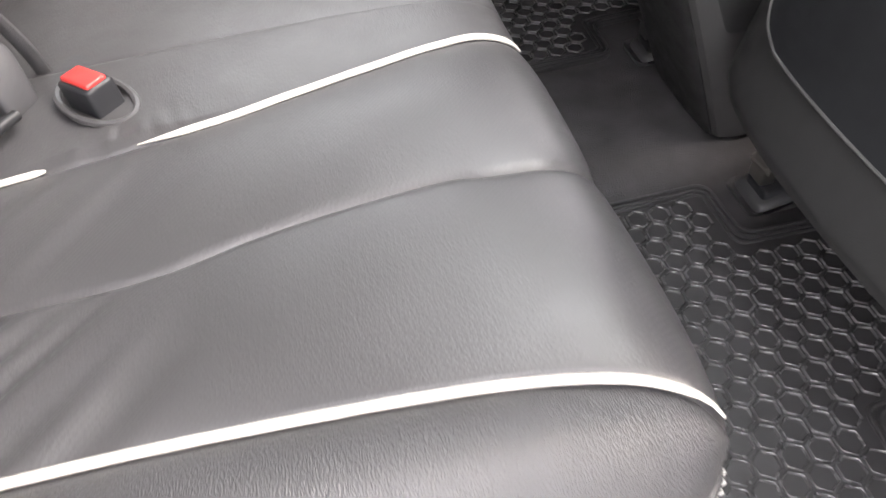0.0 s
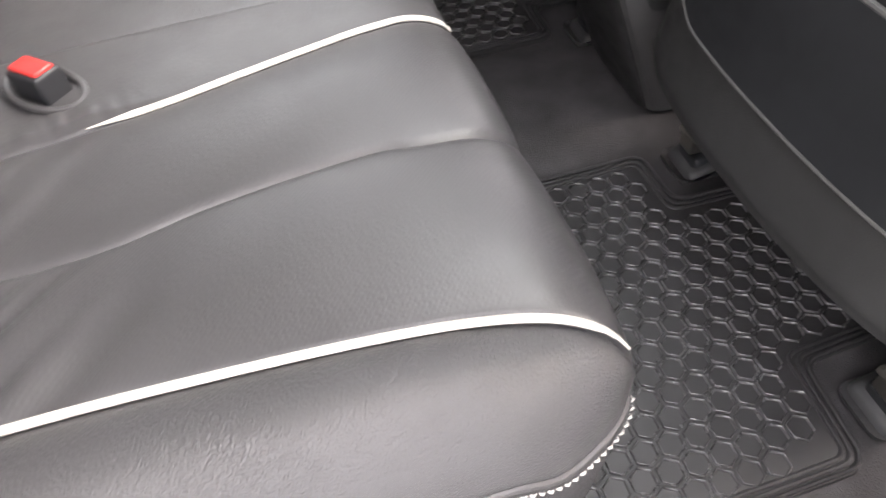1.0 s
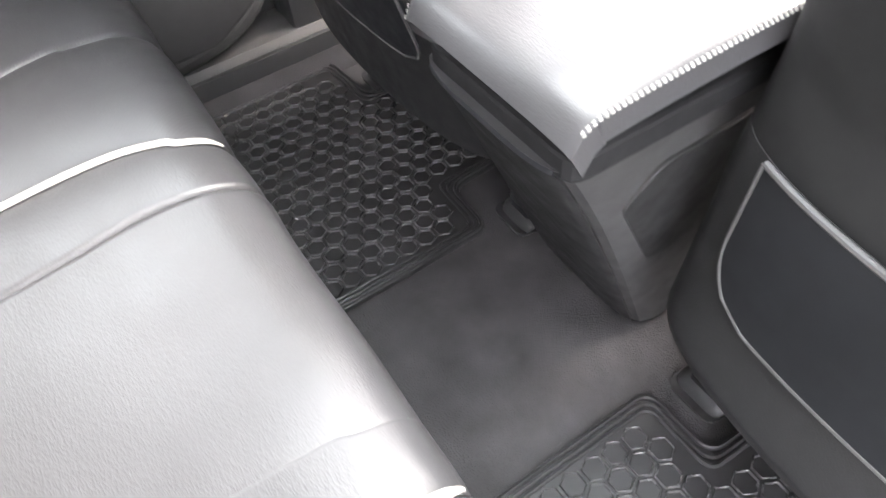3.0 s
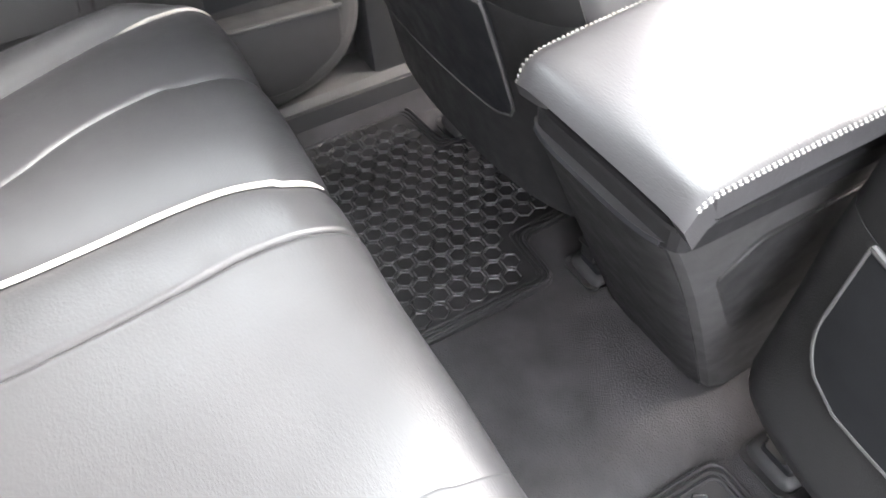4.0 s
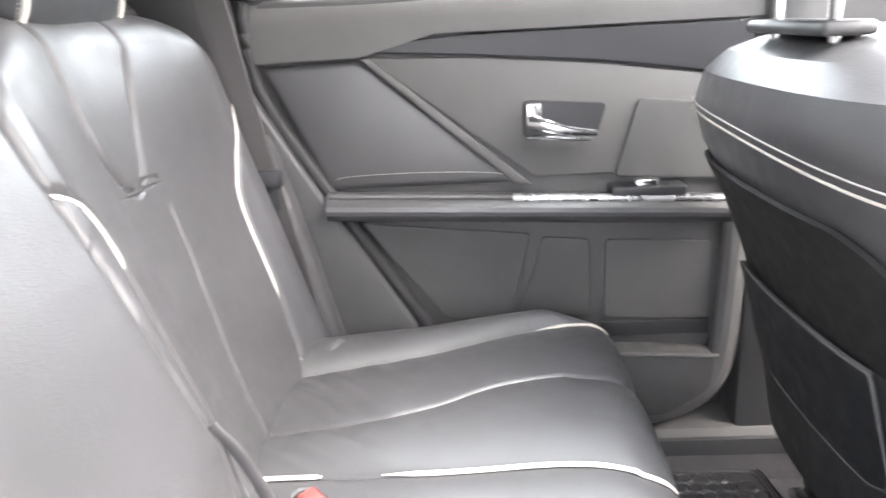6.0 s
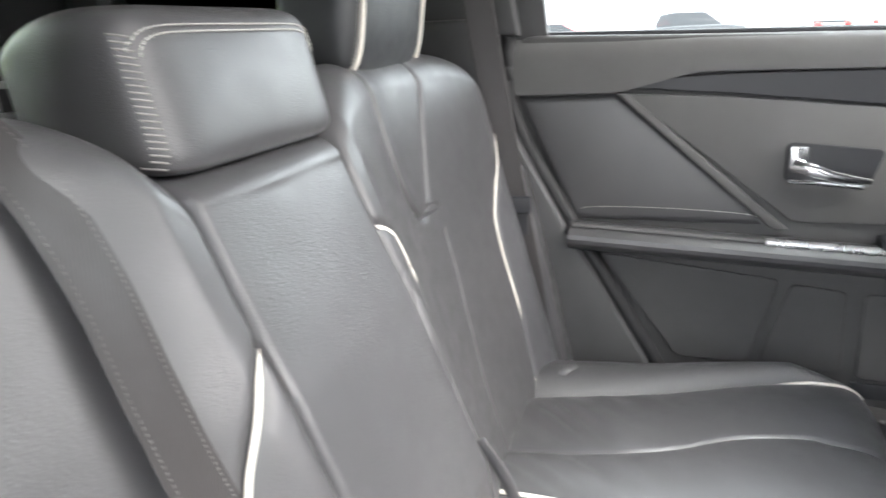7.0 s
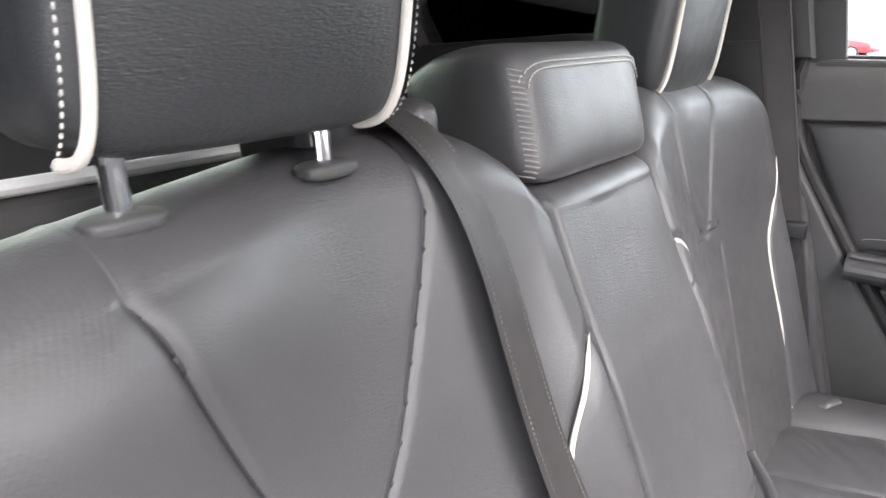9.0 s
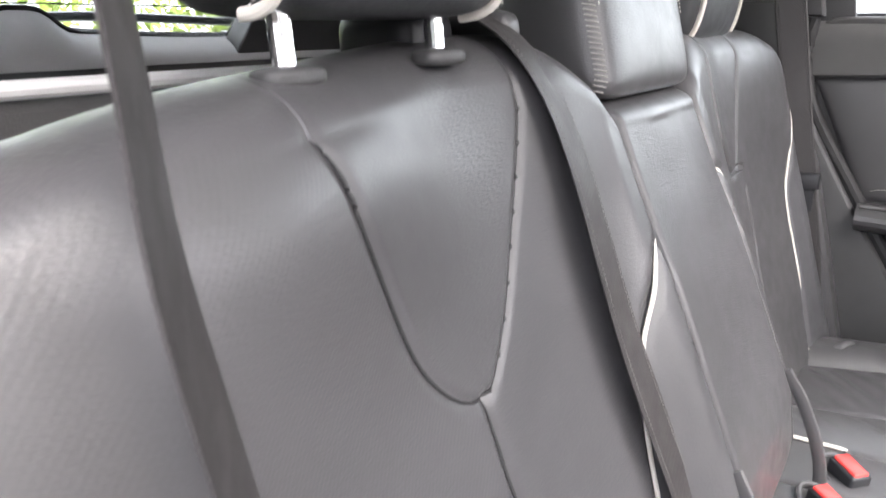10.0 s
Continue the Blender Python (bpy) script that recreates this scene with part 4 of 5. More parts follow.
    # cushion, base and rails
    part("seat_base", prism(rounded([(0.42, 0.215), (0.40, 0.30), (0.86, 0.33), (0.90, 0.27), (0.86, 0.16), (0.52, 0.165)], 0.03), "x", cx - 0.215, cx + 0.215, 0.02, 3), DARK_PLASTIC, c, "seat base seen from behind")
    for k in (1, -1):
        rx = cx + k * 0.19
        part("rail", box((rx - 0.022, 0.43, FLOOR + 0.012), (rx + 0.022, 0.90, 0.088), 0.006), SATIN_BLACK, c, "black seat rail")
        cover = box((rx - 0.034, 0.408, FLOOR + 0.006), (rx + 0.034, 0.50, 0.094), 0.014, 3)
        for vtx in cover.verts:
            if vtx.co.y < 0.44 and vtx.co.z > 0.07:
                vtx.co.z -= 0.018
                vtx.co.y += 0.012
        part("rail_cover", cover, DARK_PLASTIC, c, "black plastic rail end cover")
        part("bracket" if s > 0 else "bracket_cover", join(box((rx - 0.016, 0.425, 0.092), (rx + 0.012, 0.445, 0.150), 0.003), tube([(rx - 0.02, 0.43, 0.115), (rx + 0.02, 0.43, 0.12)], 0.006, 8)), STEEL if s > 0 else DARK_PLASTIC, c, "bare steel bracket" if s > 0 else "")
    # headrest
    hr = part("headrest", pad(cx, 0.245 + tip, 0.970, 0.125, 0.052, 0.105, 0.006, 0.4, n=18, lean=-0.05), LEATHER, c, "charcoal leather front headrest")
    for k in (1, -1):
        part("post", tube([(cx + k * 0.065, 0.255 + tip, 0.81), (cx + k * 0.065, 0.250 + tip, 0.89)], 0.0065, 12), CHROME, hr, "chrome headrest post")
    part("headrest_guide", box((cx - 0.095, 0.228 + tip, 0.822), (cx + 0.095, 0.282 + tip, 0.836), 0.006), DARK_PLASTIC, c)
    return c


front_seat(1, "charcoal leather front passenger seat with dark map pocket panel")
front_seat(-1, "charcoal leather driver seat seen from behind, with map pocket")


# ---- centre console ----
def console():
    c = thing("center_console", "dark plastic center console with padded leather armrest lid", "console", (-0.03, 0.5, FLOOR))
    def f(u, v):
        # rear face, from the lid down to the floor, wrapped round both sides
        z = 0.449 - (0.449 - 0.070) * v
        y0 = 0.258 + 0.170 * v ** 0.9
        a = -1 + 2 * u
        half = 0.090 + 0.004 * min(1.0, v * 4) + 0.020 * v
        e = 3.5
        q = (1 - abs(a) ** e) ** (1 / e) if abs(a) < 1 else 0
        cx = -0.006 - 0.044 * v
        if a < 0:
            half -= 0.034 * max(0.0, v - 0.35) ** 1.5 / 0.524
        return (cx + a * half, y0 + 0.030 * (1 - q), z)
    bm = bmesh.new()
    rows = []
    for j in range(31):
        v = j / 30
        ring = [Vector(f(k / 40, v)) for k in range(41)]
        z = ring[0].z
        cx = -0.006 - 0.044 * v
        ring += [Vector((ring[-1].x, 0.98, z)), Vector((ring[0].x, 0.98, z))]
        rows.append([bm.verts.new(p) for p in ring])
    for a, b in zip(rows, rows[1:]):
        n = len(a)
        for k in range(n):
            bm.faces.new([a[k], a[(k + 1) % n], b[(k + 1) % n], b[k]])
    bm.faces.new(rows[0])
    bm.faces.new(rows[-1][::-1])
    part("console_body", bm, CONSOLE_PLASTIC, c, "dark grained plastic console body")
    def rear_shield(u, v):
        x, y, z = f(0.06 + 0.88 * u, 0.03 + 0.97 * v)
        return (x, y - 0.003 - 0.004 * bump01(u, 0.3) * bump01(v, 0.3), z)
    verts, faces = sheet(rear_shield, 36, 26)
    part("rear_panel", slab(verts, [q[::-1] for q in faces], 0.004), SHELL_PLASTIC, c, "darker moulded panel on the rear face")
    part("bin_rim", tube([f(k / 40, 0.012) for k in range(3, 38)], 0.004, 8), SATIN_BLACK, c, "black rim below the lid")
    inset = prism(rounded([(0.330, 0.372), (0.366, 0.405), (0.52, 0.405), (0.52, 0.25), (0.392, 0.25)], 0.012, 3), "x", 0.074, 0.0872, 0.002)
    for vtx in inset.verts:
        vtx.co.x += 0.075 * (vtx.co.z - 0.40)
    part("side_inset", inset, SHELL_PLASTIC, c, "inset panel on the side")
    # lid
    def lid(u, v):
        y = 0.252 + 0.42 * v
        a = -1 + 2 * u
        half = 0.103 + 0.012 * v
        e = 4.0
        q = (1 - abs(a) ** e) ** (1 / e) if abs(a) < 1 else 0.0
        bow = 0.012 * (1 - q) if v < 0.05 else 0
        roll = 0.018 * (1 - math.sqrt(max(0.0, 1 - (1 - min(1, v / 0.06)) ** 2)))
        z = 0.484 + 0.026 * q + 0.012 * bump01(v, 0.6) - roll
        return (-0.003 + a * half, y + bow, z)
    part("armrest_lid", panel(lid, 48, 50, 0.030), LEATHER, c, "padded smooth leather armrest lid")
    # black base: the shadow under the lid is put into its colour
    part("lid_base", prism(rounded([(-0.094, 0.266), (0.088, 0.266), (0.098, 0.66), (-0.104, 0.66)], 0.02), "z", 0.440, 0.466, 0.004), SEAL_AND_SHADE, c)
    for inset in (0.006, 0.013):
        P, N = [], []
        for k in range(70):
            p = lid(0.985 - inset * 1.2, 1 - k / 69 * (0.985))
            P.append(p)
            N.append((0.6, 0, 0.8))
        part("stitching", stitches(P, N, 0.0026, 0.0021, 0.0009), THREAD, c, "white double stitching along the lid")
        P, N = [], []
        for k in range(70):
            p = lid(0.015 + inset * 1.2, k / 69 * 0.985)
            P.append(p)
            N.append((-0.6, 0, 0.8))
        part("stitching", stitches(P, N, 0.0026, 0.0021, 0.0009), THREAD, c)
    return c


console()


# ---- far door and side trim ----
def far_door():
    c = thing("door_1", "dark grey rear door with leather insert and chrome handle, closed", "car door", (-0.72, 0.0, 0.12), kind="structure")
    X = -0.715
    outer = rounded([(-0.455, 0.90), (0.318, 0.876), (0.320, 0.30), (0.24, 0.150), (-0.10, 0.150), (-0.20, 0.36), (-0.34, 0.58), (-0.44, 0.76)], 0.05, 5)
    part("door_card", prism(outer, "x", X - 0.05, X, 0.008, 3), DOOR_PLASTIC, c, "dark grained plastic door card")
    # upper roll below the window
    def roll(u, v):
        y = -0.46 + 0.84 * u
        zt = 0.898 - 0.018 * u
        low = 0.806 if y < -0.272 else 0.806 - 0.012 * (y + 0.272) + 0.018
        if y < -0.272:
            low = 0.803 + 0.003 * (y + 0.46) / 0.19
        else:
            low = 0.806 + 0.030 * min(1, (y + 0.272) / 0.12)
        t = v * math.pi / 2
        z = low + (zt - low) * math.sin(t)
        x = X + 0.016 * math.cos(t) ** 0.7 - 0.030 * (1 - math.cos(t)) ** 2
        return (x, y, z)
    verts, faces = sheet(roll, 60, 14)
    part("upper_roll", slab(verts, faces, 0.010), GREY_PLASTIC, c, "grey soft plastic upper roll below the window")
    strip = [(-0.272, 0.812), (-0.20, 0.828), (-0.10, 0.833), (0.34, 0.832), (0.34, 0.748), (0.10, 0.782), (-0.10, 0.800)]
    part("accent_strip", prism(strip, "x", X, X + 0.012, 0.003), SATIN_BLACK, c, "dark tapered accent strip")
    mid = [(-0.265, 0.803), (-0.10, 0.797), (0.10, 0.779), (0.34, 0.744), (0.34, 0.60), (0.0, 0.60)]
    part("upper_panel", prism(mid, "x", X, X + 0.008, 0.003), GREY_PLASTIC, c, "grey plastic panel round the handle")
    # leather insert
    def insert(u, v):
        a, b = (-0.345 - 0.092 * v, -0.030 - 0.248 * v)
        y = a + (b - a) * u
        z = 0.592 + (0.205 + 0.005 * u) * v
        return (X + 0.002 + 0.010 * bump01(u, 0.3) * bump01(v, 0.3), y, z)
    part("door_insert", panel(insert, 40, 40, 0.006), LEATHER, c, "dark leather door insert")
    part("insert_edge", prism([(-0.276, 0.803), (-0.258, 0.803), (-0.005, 0.588), (-0.030, 0.588)], "x", X, X + 0.013, 0.003), GREY_PLASTIC, c)
    st = [(X + 0.0105, -0.33 + 0.28 * k / 40, 0.610 - 0.004 * k / 40 + 0.008 * bump01(k / 40, 0.4)) for k in range(41)]
    part("stitching", stitches(st, [(1, 0, 0)] * 41, 0.004, 0.0012, 0.0006), THREAD, c)
    # arm rail
    def rail(u, v):
        y = -0.345 + 0.66 * u
        zc = 0.568 - 0.030 * u
        a = 2 * math.pi * v
        return (-0.690 + 0.034 * math.cos(a), y, zc + 0.024 * math.sin(a))
    bm = bmesh.new()
    rings = [[bm.verts.new(rail(i / 30, k / 20)) for k in range(20)] for i in range(31)]
    for a, b in zip(rings, rings[1:]):
        for k in range(20):
            bm.faces.new([a[k], a[(k + 1) % 20], b[(k + 1) % 20], b[k]])
    bm.faces.new(rings[0][::-1])
    bm.faces.new(rings[-1])
    part("arm_rail", bm, LEATHER, c, "padded arm rail")
    def on_rail(y, a, r=1.0):
        u = (y + 0.345) / 0.66
        return (-0.690 + 0.034 * r * math.cos(a), y, 0.568 - 0.030 * u + 0.024 * r * math.sin(a))
    part("rail_trim", tube([on_rail(-0.34 + 0.30 * k / 20, 1.0, 1.05) for k in range(21)], 0.0042, 8), GREY_PLASTIC, c, "grey trim line on the rail")
    bright = [on_rail(-0.038 + 0.345 * k / 20, 1.0, 1.04) for k in range(21)]
    part("bright_trim", tube(bright, 0.0075, 10, 0.7, (0.5, 0, 0.8)), SILVER_TRIM, c, "bright silver trim on the rail")
    # switch pod
    pod = rounded([(0.13, 0.594), (0.165, 0.722), (0.30, 0.708), (0.34, 0.58)], 0.012, 3)
    part("switch_panel", prism(pod, "x", X, X + 0.014, 0.005, 3), DOOR_PLASTIC, c)
    part("switch_base", box((-0.712, 0.12, 0.566), (-0.668, 0.24, 0.584), 0.004), SATIN_BLACK, c)
    part("window_switch", box((-0.698, 0.158, 0.580), (-0.672, 0.196, 0.595), 0.005), CHROME, c, "small bright window switch")
    # handle in its recess
    bowl = rounded([(-0.018, 0.664), (-0.018, 0.727), (0.118, 0.716), (0.100, 0.660)], 0.012, 4)
    part("handle_recess", prism(bowl, "x", X + 0.004, X + 0.0095, 0.002), SATIN_BLACK, c, "black recess behind the handle")
    lever = smooth_line([(X + 0.020, -0.008, 0.692), (X + 0.030, 0.015, 0.688), (X + 0.032, 0.05, 0.678), (X + 0.028, 0.098, 0.671)], 24)
    h = part("door_handle", tube(lever, [0.012 - 0.007 * k / 24 for k in range(25)], 12, 0.6, (1, 0, 0)), CHROME, c, "chrome door handle")
    part("handle_mount", join(box((X + 0.008, -0.014, 0.684), (X + 0.022, 0.012, 0.722), 0.004), tube([(X + 0.018, -0.012, 0.668), (X + 0.020, 0.09, 0.660)], 0.004, 8)), CHROME, c, "chrome handle mount")
    # lower door: speaker field, pocket
    part("lower_panel", prism(rounded([(0.010, 0.494), (-0.030, 0.345), (0.098, 0.343), (0.094, 0.486)], 0.012, 3), "x", X, X + 0.005, 0.003), DOOR_PLASTIC, c)
    part("lower_panel", prism(rounded([(-0.30, 0.53), (-0.16, 0.345), (-0.046, 0.345), (-0.006, 0.500)], 0.012, 3), "x", X, X + 0.004, 0.003), DOOR_PLASTIC, c)
    part("lower_panel", prism(rounded([(0.119, 0.484), (0.119, 0.335), (0.306, 0.328), (0.306, 0.476)], 0.012, 3), "x", X, X + 0.004, 0.003), DOOR_PLASTIC, c)
    part("door_pocket", prism(rounded([(0.09, 0.292), (0.308, 0.280), (0.300, 0.21), (0.22, 0.160), (0.02, 0.160)], 0.02, 4), "x", X, X + 0.055, 0.008, 3), DOOR_PLASTIC, c, "moulded door pocket")
    part("pocket_rim", tube([(X + 0.054, 0.09 + 0.218 * k / 10, 0.292 - 0.012 * k / 10) for k in range(11)], 0.004, 8), GREY_PLASTIC, c)
    part("pocket_slot", box((X, 0.115, 0.300), (X + 0.004, 0.306, 0.328), 0.001), SATIN_BLACK, c)
    return c


far_door()


def seal_and_pillar(s):
    """Weather strip, pillar and quarter trim round a rear door opening."""
    line = smooth_line([(s * 0.712, -0.455, 0.92), (s * 0.705, -0.445, 0.77), (s * 0.70, -0.352, 0.60), (s * 0.695, -0.205, 0.36), (s * 0.69, -0.11, 0.19), (s * 0.69, -0.02, 0.135)], 40)
    sealer = tube(line, 0.013, 12)
    solid("weather_strip", sealer, SEAL_AND_SHADE, "black rubber weather strip along the door opening", "seal", "structure")
    quarter = [(-0.62, 0.93), (-0.47, 0.93), (-0.455, 0.77), (-0.36, 0.60), (-0.215, 0.36), (-0.12, 0.18), (-0.12, 0.05), (-0.62, 0.05)]
    a, b = sorted((s * 0.675, s * 0.745))
    solid("quarter_trim", prism(quarter, "x", a, b, 0.012, 3), DARK_PLASTIC, "dark plastic trim beside the rear backrest", "trim", "structure")
    a, b = sorted((s * 0.625, s * 0.685)) if s < 0 else (0.652, 0.715)
    bol = rounded([(-0.50, 0.74), (-0.42, 0.70), (-0.375, 0.52), (-0.33, 0.32), (-0.34, 0.10), (-0.52, 0.10)], 0.04, 4)
    solid("side_bolster_trim", prism(bol, "x", a, b, 0.018, 3), LEATHER, "dark padded side bolster beside the backrest", "trim", "structure")
    a, b = sorted((s * 0.69, s * 0.78))
    solid("wall_pillar_rear", prism([(-0.47, 0.90), (-0.435, 0.90), (-0.50, 1.30), (-0.66, 1.30), (-0.66, 0.90)], "x", a, b, 0.01), DARK_PLASTIC, "dark pillar trim behind the rear door window", "pillar", "structure")
    solid("wall_pillar_middle", prism([(0.355, 0.05), (0.47, 0.05), (0.455, 0.90), (0.40, 1.30), (0.345, 1.30), (0.350, 0.90)], "x", *sorted((s * 0.685, s * 0.77)), 0.012), DARK_PLASTIC, "dark grey middle pillar trim", "pillar", "structure")


seal_and_pillar(-1)
seal_and_pillar(1)


def near_door():
    """The near rear door, swung wide open outside the car."""
    c = thing("door_3", "dark near rear door standing wide open", "car door", (0.79, 0.42, 0.12), kind="structure")
    m = pose(0.82, 0.44, 0, 0, 0, 62)
    card = prism(rounded([(-0.04, 0.16), (-0.04, 0.89), (-0.90, 0.91), (-0.88, 0.72), (-0.60, 0.30), (-0.50, 0.16)], 0.05, 4), "x", 0.0, 0.07, 0.01, 3)
    part("door_card", moved(card, m), DARK_PLASTIC, c)
    frame_line = smooth_line([(0.03, -0.04, 0.88), (0.0, -0.06, 1.22), (-0.03, -0.25, 1.27), (-0.03, -0.75, 1.26), (0.0, -0.86, 1.10), (0.03, -0.90, 0.90)], 30)
    part("window_frame", moved(tube(frame_line, 0.02, 10), m), SATIN_BLACK, c)
    pane = part("window_pane", moved(prism([(-0.05, 0.88), (-0.07, 1.25), (-0.76, 1.25), (-0.89, 0.90)], "x", 0.028, 0.032), m), PRIVACY_GLASS, c)
    pane.visible_shadow = True
    return c


near_door()


def sill_sweep():
    """The moulded trim that sweeps from the far sill up the middle pillar."""
    line = smooth_line([(-0.700, -0.10, 0.122), (-0.700, 0.10, 0.136), (-0.700, 0.18, 0.144), (-0.700, 0.255, 0.164), (-0.700, 0.305, 0.205), (-0.702, 0.328, 0.27), (-0.705, 0.336, 0.42), (-0.71, 0.342, 0.70)], 50)
    solid("trim_sill_sweep", tube(line, 0.024, 12, 0.8, (1, 0, 0)), GREY_PLASTIC, "grey moulded trim sweeping from sill to pillar", "trim", "structure")


sill_sweep()


def front_door_far():
    c = thing("door_2", "dark front door far side with light upper trim, closed", "car door", (-0.73, 0.9, 0.12), kind="structure")
    part("door_card", prism(rounded([(0.47, 0.89), (1.55, 0.84), (1.55, 0.15), (0.47, 0.15)], 0.04), "x", -0.79, -0.735, 0.008), DARK_PLASTIC, c)
    part("upper_roll", prism([(0.47, 0.80), (0.47, 0.893), (1.55, 0.843), (1.55, 0.75)], "x", -0.745, -0.722, 0.008, 3), GREY_PLASTIC, c)
    part("bright_trim", prism([(0.50, 0.60), (0.50, 0.63), (1.2, 0.60), (1.2, 0.57)], "x", -0.735, -0.690, 0.008, 3), SILVER_TRIM, c)
    part("door_handle", tube(smooth_line([(-0.715, 0.66, 0.72), (-0.70, 0.70, 0.715), (-0.70, 0.78, 0.70)], 12), 0.008, 10), CHROME, c, "chrome door handle")
    return c


front_door_far()


# ---- body shell: roof, cargo space, tailgate, glass ----
def roof():
    def f(u, v):
        x, y = -0.62 + 1.24 * u, -1.45 + 2.55 * v
        return (x, y, 1.275 + 0.06 * (1 - (x / 0.62) ** 2) * bump01(v, 0.4))
    verts, faces = sheet(f, 20, 30)
    # opening added in the unseen roof to let sky light onto seats and floor
    def open_here(q):
        mx, my = (sum(verts[i][k] for i in q) / 4 for k in (0, 1))
        return abs(mx) < 0.46 and 0.06 < my < 0.88
    faces = [q for q in faces if not open_here(q)]
    hatch = prism([(-0.52, 0.0), (0.52, 0.0), (0.52, 0.96), (-0.52, 0.96)], "z", 1.375, 1.380)
    pane = solid("window_roof_added", hatch, GLASS, "unseen clear roof panel, added to let sky light into the cabin", "roof window", "structure")
    pane.visible_shadow = False
    ob = solid("ceiling", slab(verts, [q[::-1] for q in faces], 0.05), HEADLINER, "pale fabric headliner under the roof", "headliner", "structure")
    for s in (1, -1):
        line = [(s * 0.66, y, 1.25) for y in np.linspace(-1.45, 1.15, 20)]
        solid("trim_roof_rail", tube(line, 0.055, 12), PALE_TRIM, "pale trim along the roof side", "trim", "structure")
        line = smooth_line([(s * 0.66, 1.10, 1.25), (s * 0.70, 1.5, 1.10), (s * 0.72, 1.95, 0.86)], 16)
        solid("trim_front_pillar", tube(line, 0.045, 12), PALE_TRIM, "pale front pillar trim", "trim", "structure")
    return ob


roof()


def dashboard():
    prof = rounded([(1.05, 0.05), (1.05, 0.55), (1.12, 0.84), (1.30, 0.90), (1.85, 0.86), (1.85, 0.05)], 0.06, 5)
    c = thing("wall_dashboard", "dark plastic dashboard closing the front of the cabin", "dashboard", (0, 1.4, 0.05), kind="structure")
    part("dashboard_body", prism(prof, "x", -0.78, 0.78, 0.02, 3), DARK_PLASTIC, c)


dashboard()


def body_skin():
    whole = rounded([(-1.55, 0.02), (-1.55, 0.90), (1.60, 0.84), (1.60, 0.02)], 0.05)
    solid("wall_body_far", prism(whole, "x", -0.830, -0.800, 0.004), DARK_PLASTIC, "outer body side beyond the far doors", "car body", "structure")
    rear = rounded([(-1.55, 0.02), (-1.55, 0.90), (-0.50, 0.90), (-0.36, 0.55), (-0.25, 0.02)], 0.05)
    solid("wall_body_near_rear", prism(rear, "x", 0.775, 0.805, 0.004), DARK_PLASTIC, "outer body side behind the near door opening", "car body", "structure")
    front = rounded([(0.47, 0.02), (0.47, 0.88), (1.60, 0.84), (1.60, 0.02)], 0.05)
    solid("wall_body_near_front", prism(front, "x", 0.775, 0.805, 0.004), DARK_PLASTIC, "outer body side ahead of the near door opening", "car body", "structure")
    for s in (1, -1):
        a, b = sorted((s * 0.70, s * 0.745))
        quarter = [(-0.56, 0.90), (-1.30, 0.90), (-1.20, 1.30), (-1.06, 1.30), (-0.98, 1.02), (-0.80, 0.985), (-0.72, 1.05), (-0.70, 1.30), (-0.60, 1.30)]
        solid("wall_quarter", prism(quarter, "x", a, b, 0.006), DARK_PLASTIC, "dark trim round the rear quarter window", "trim", "structure")


body_skin()


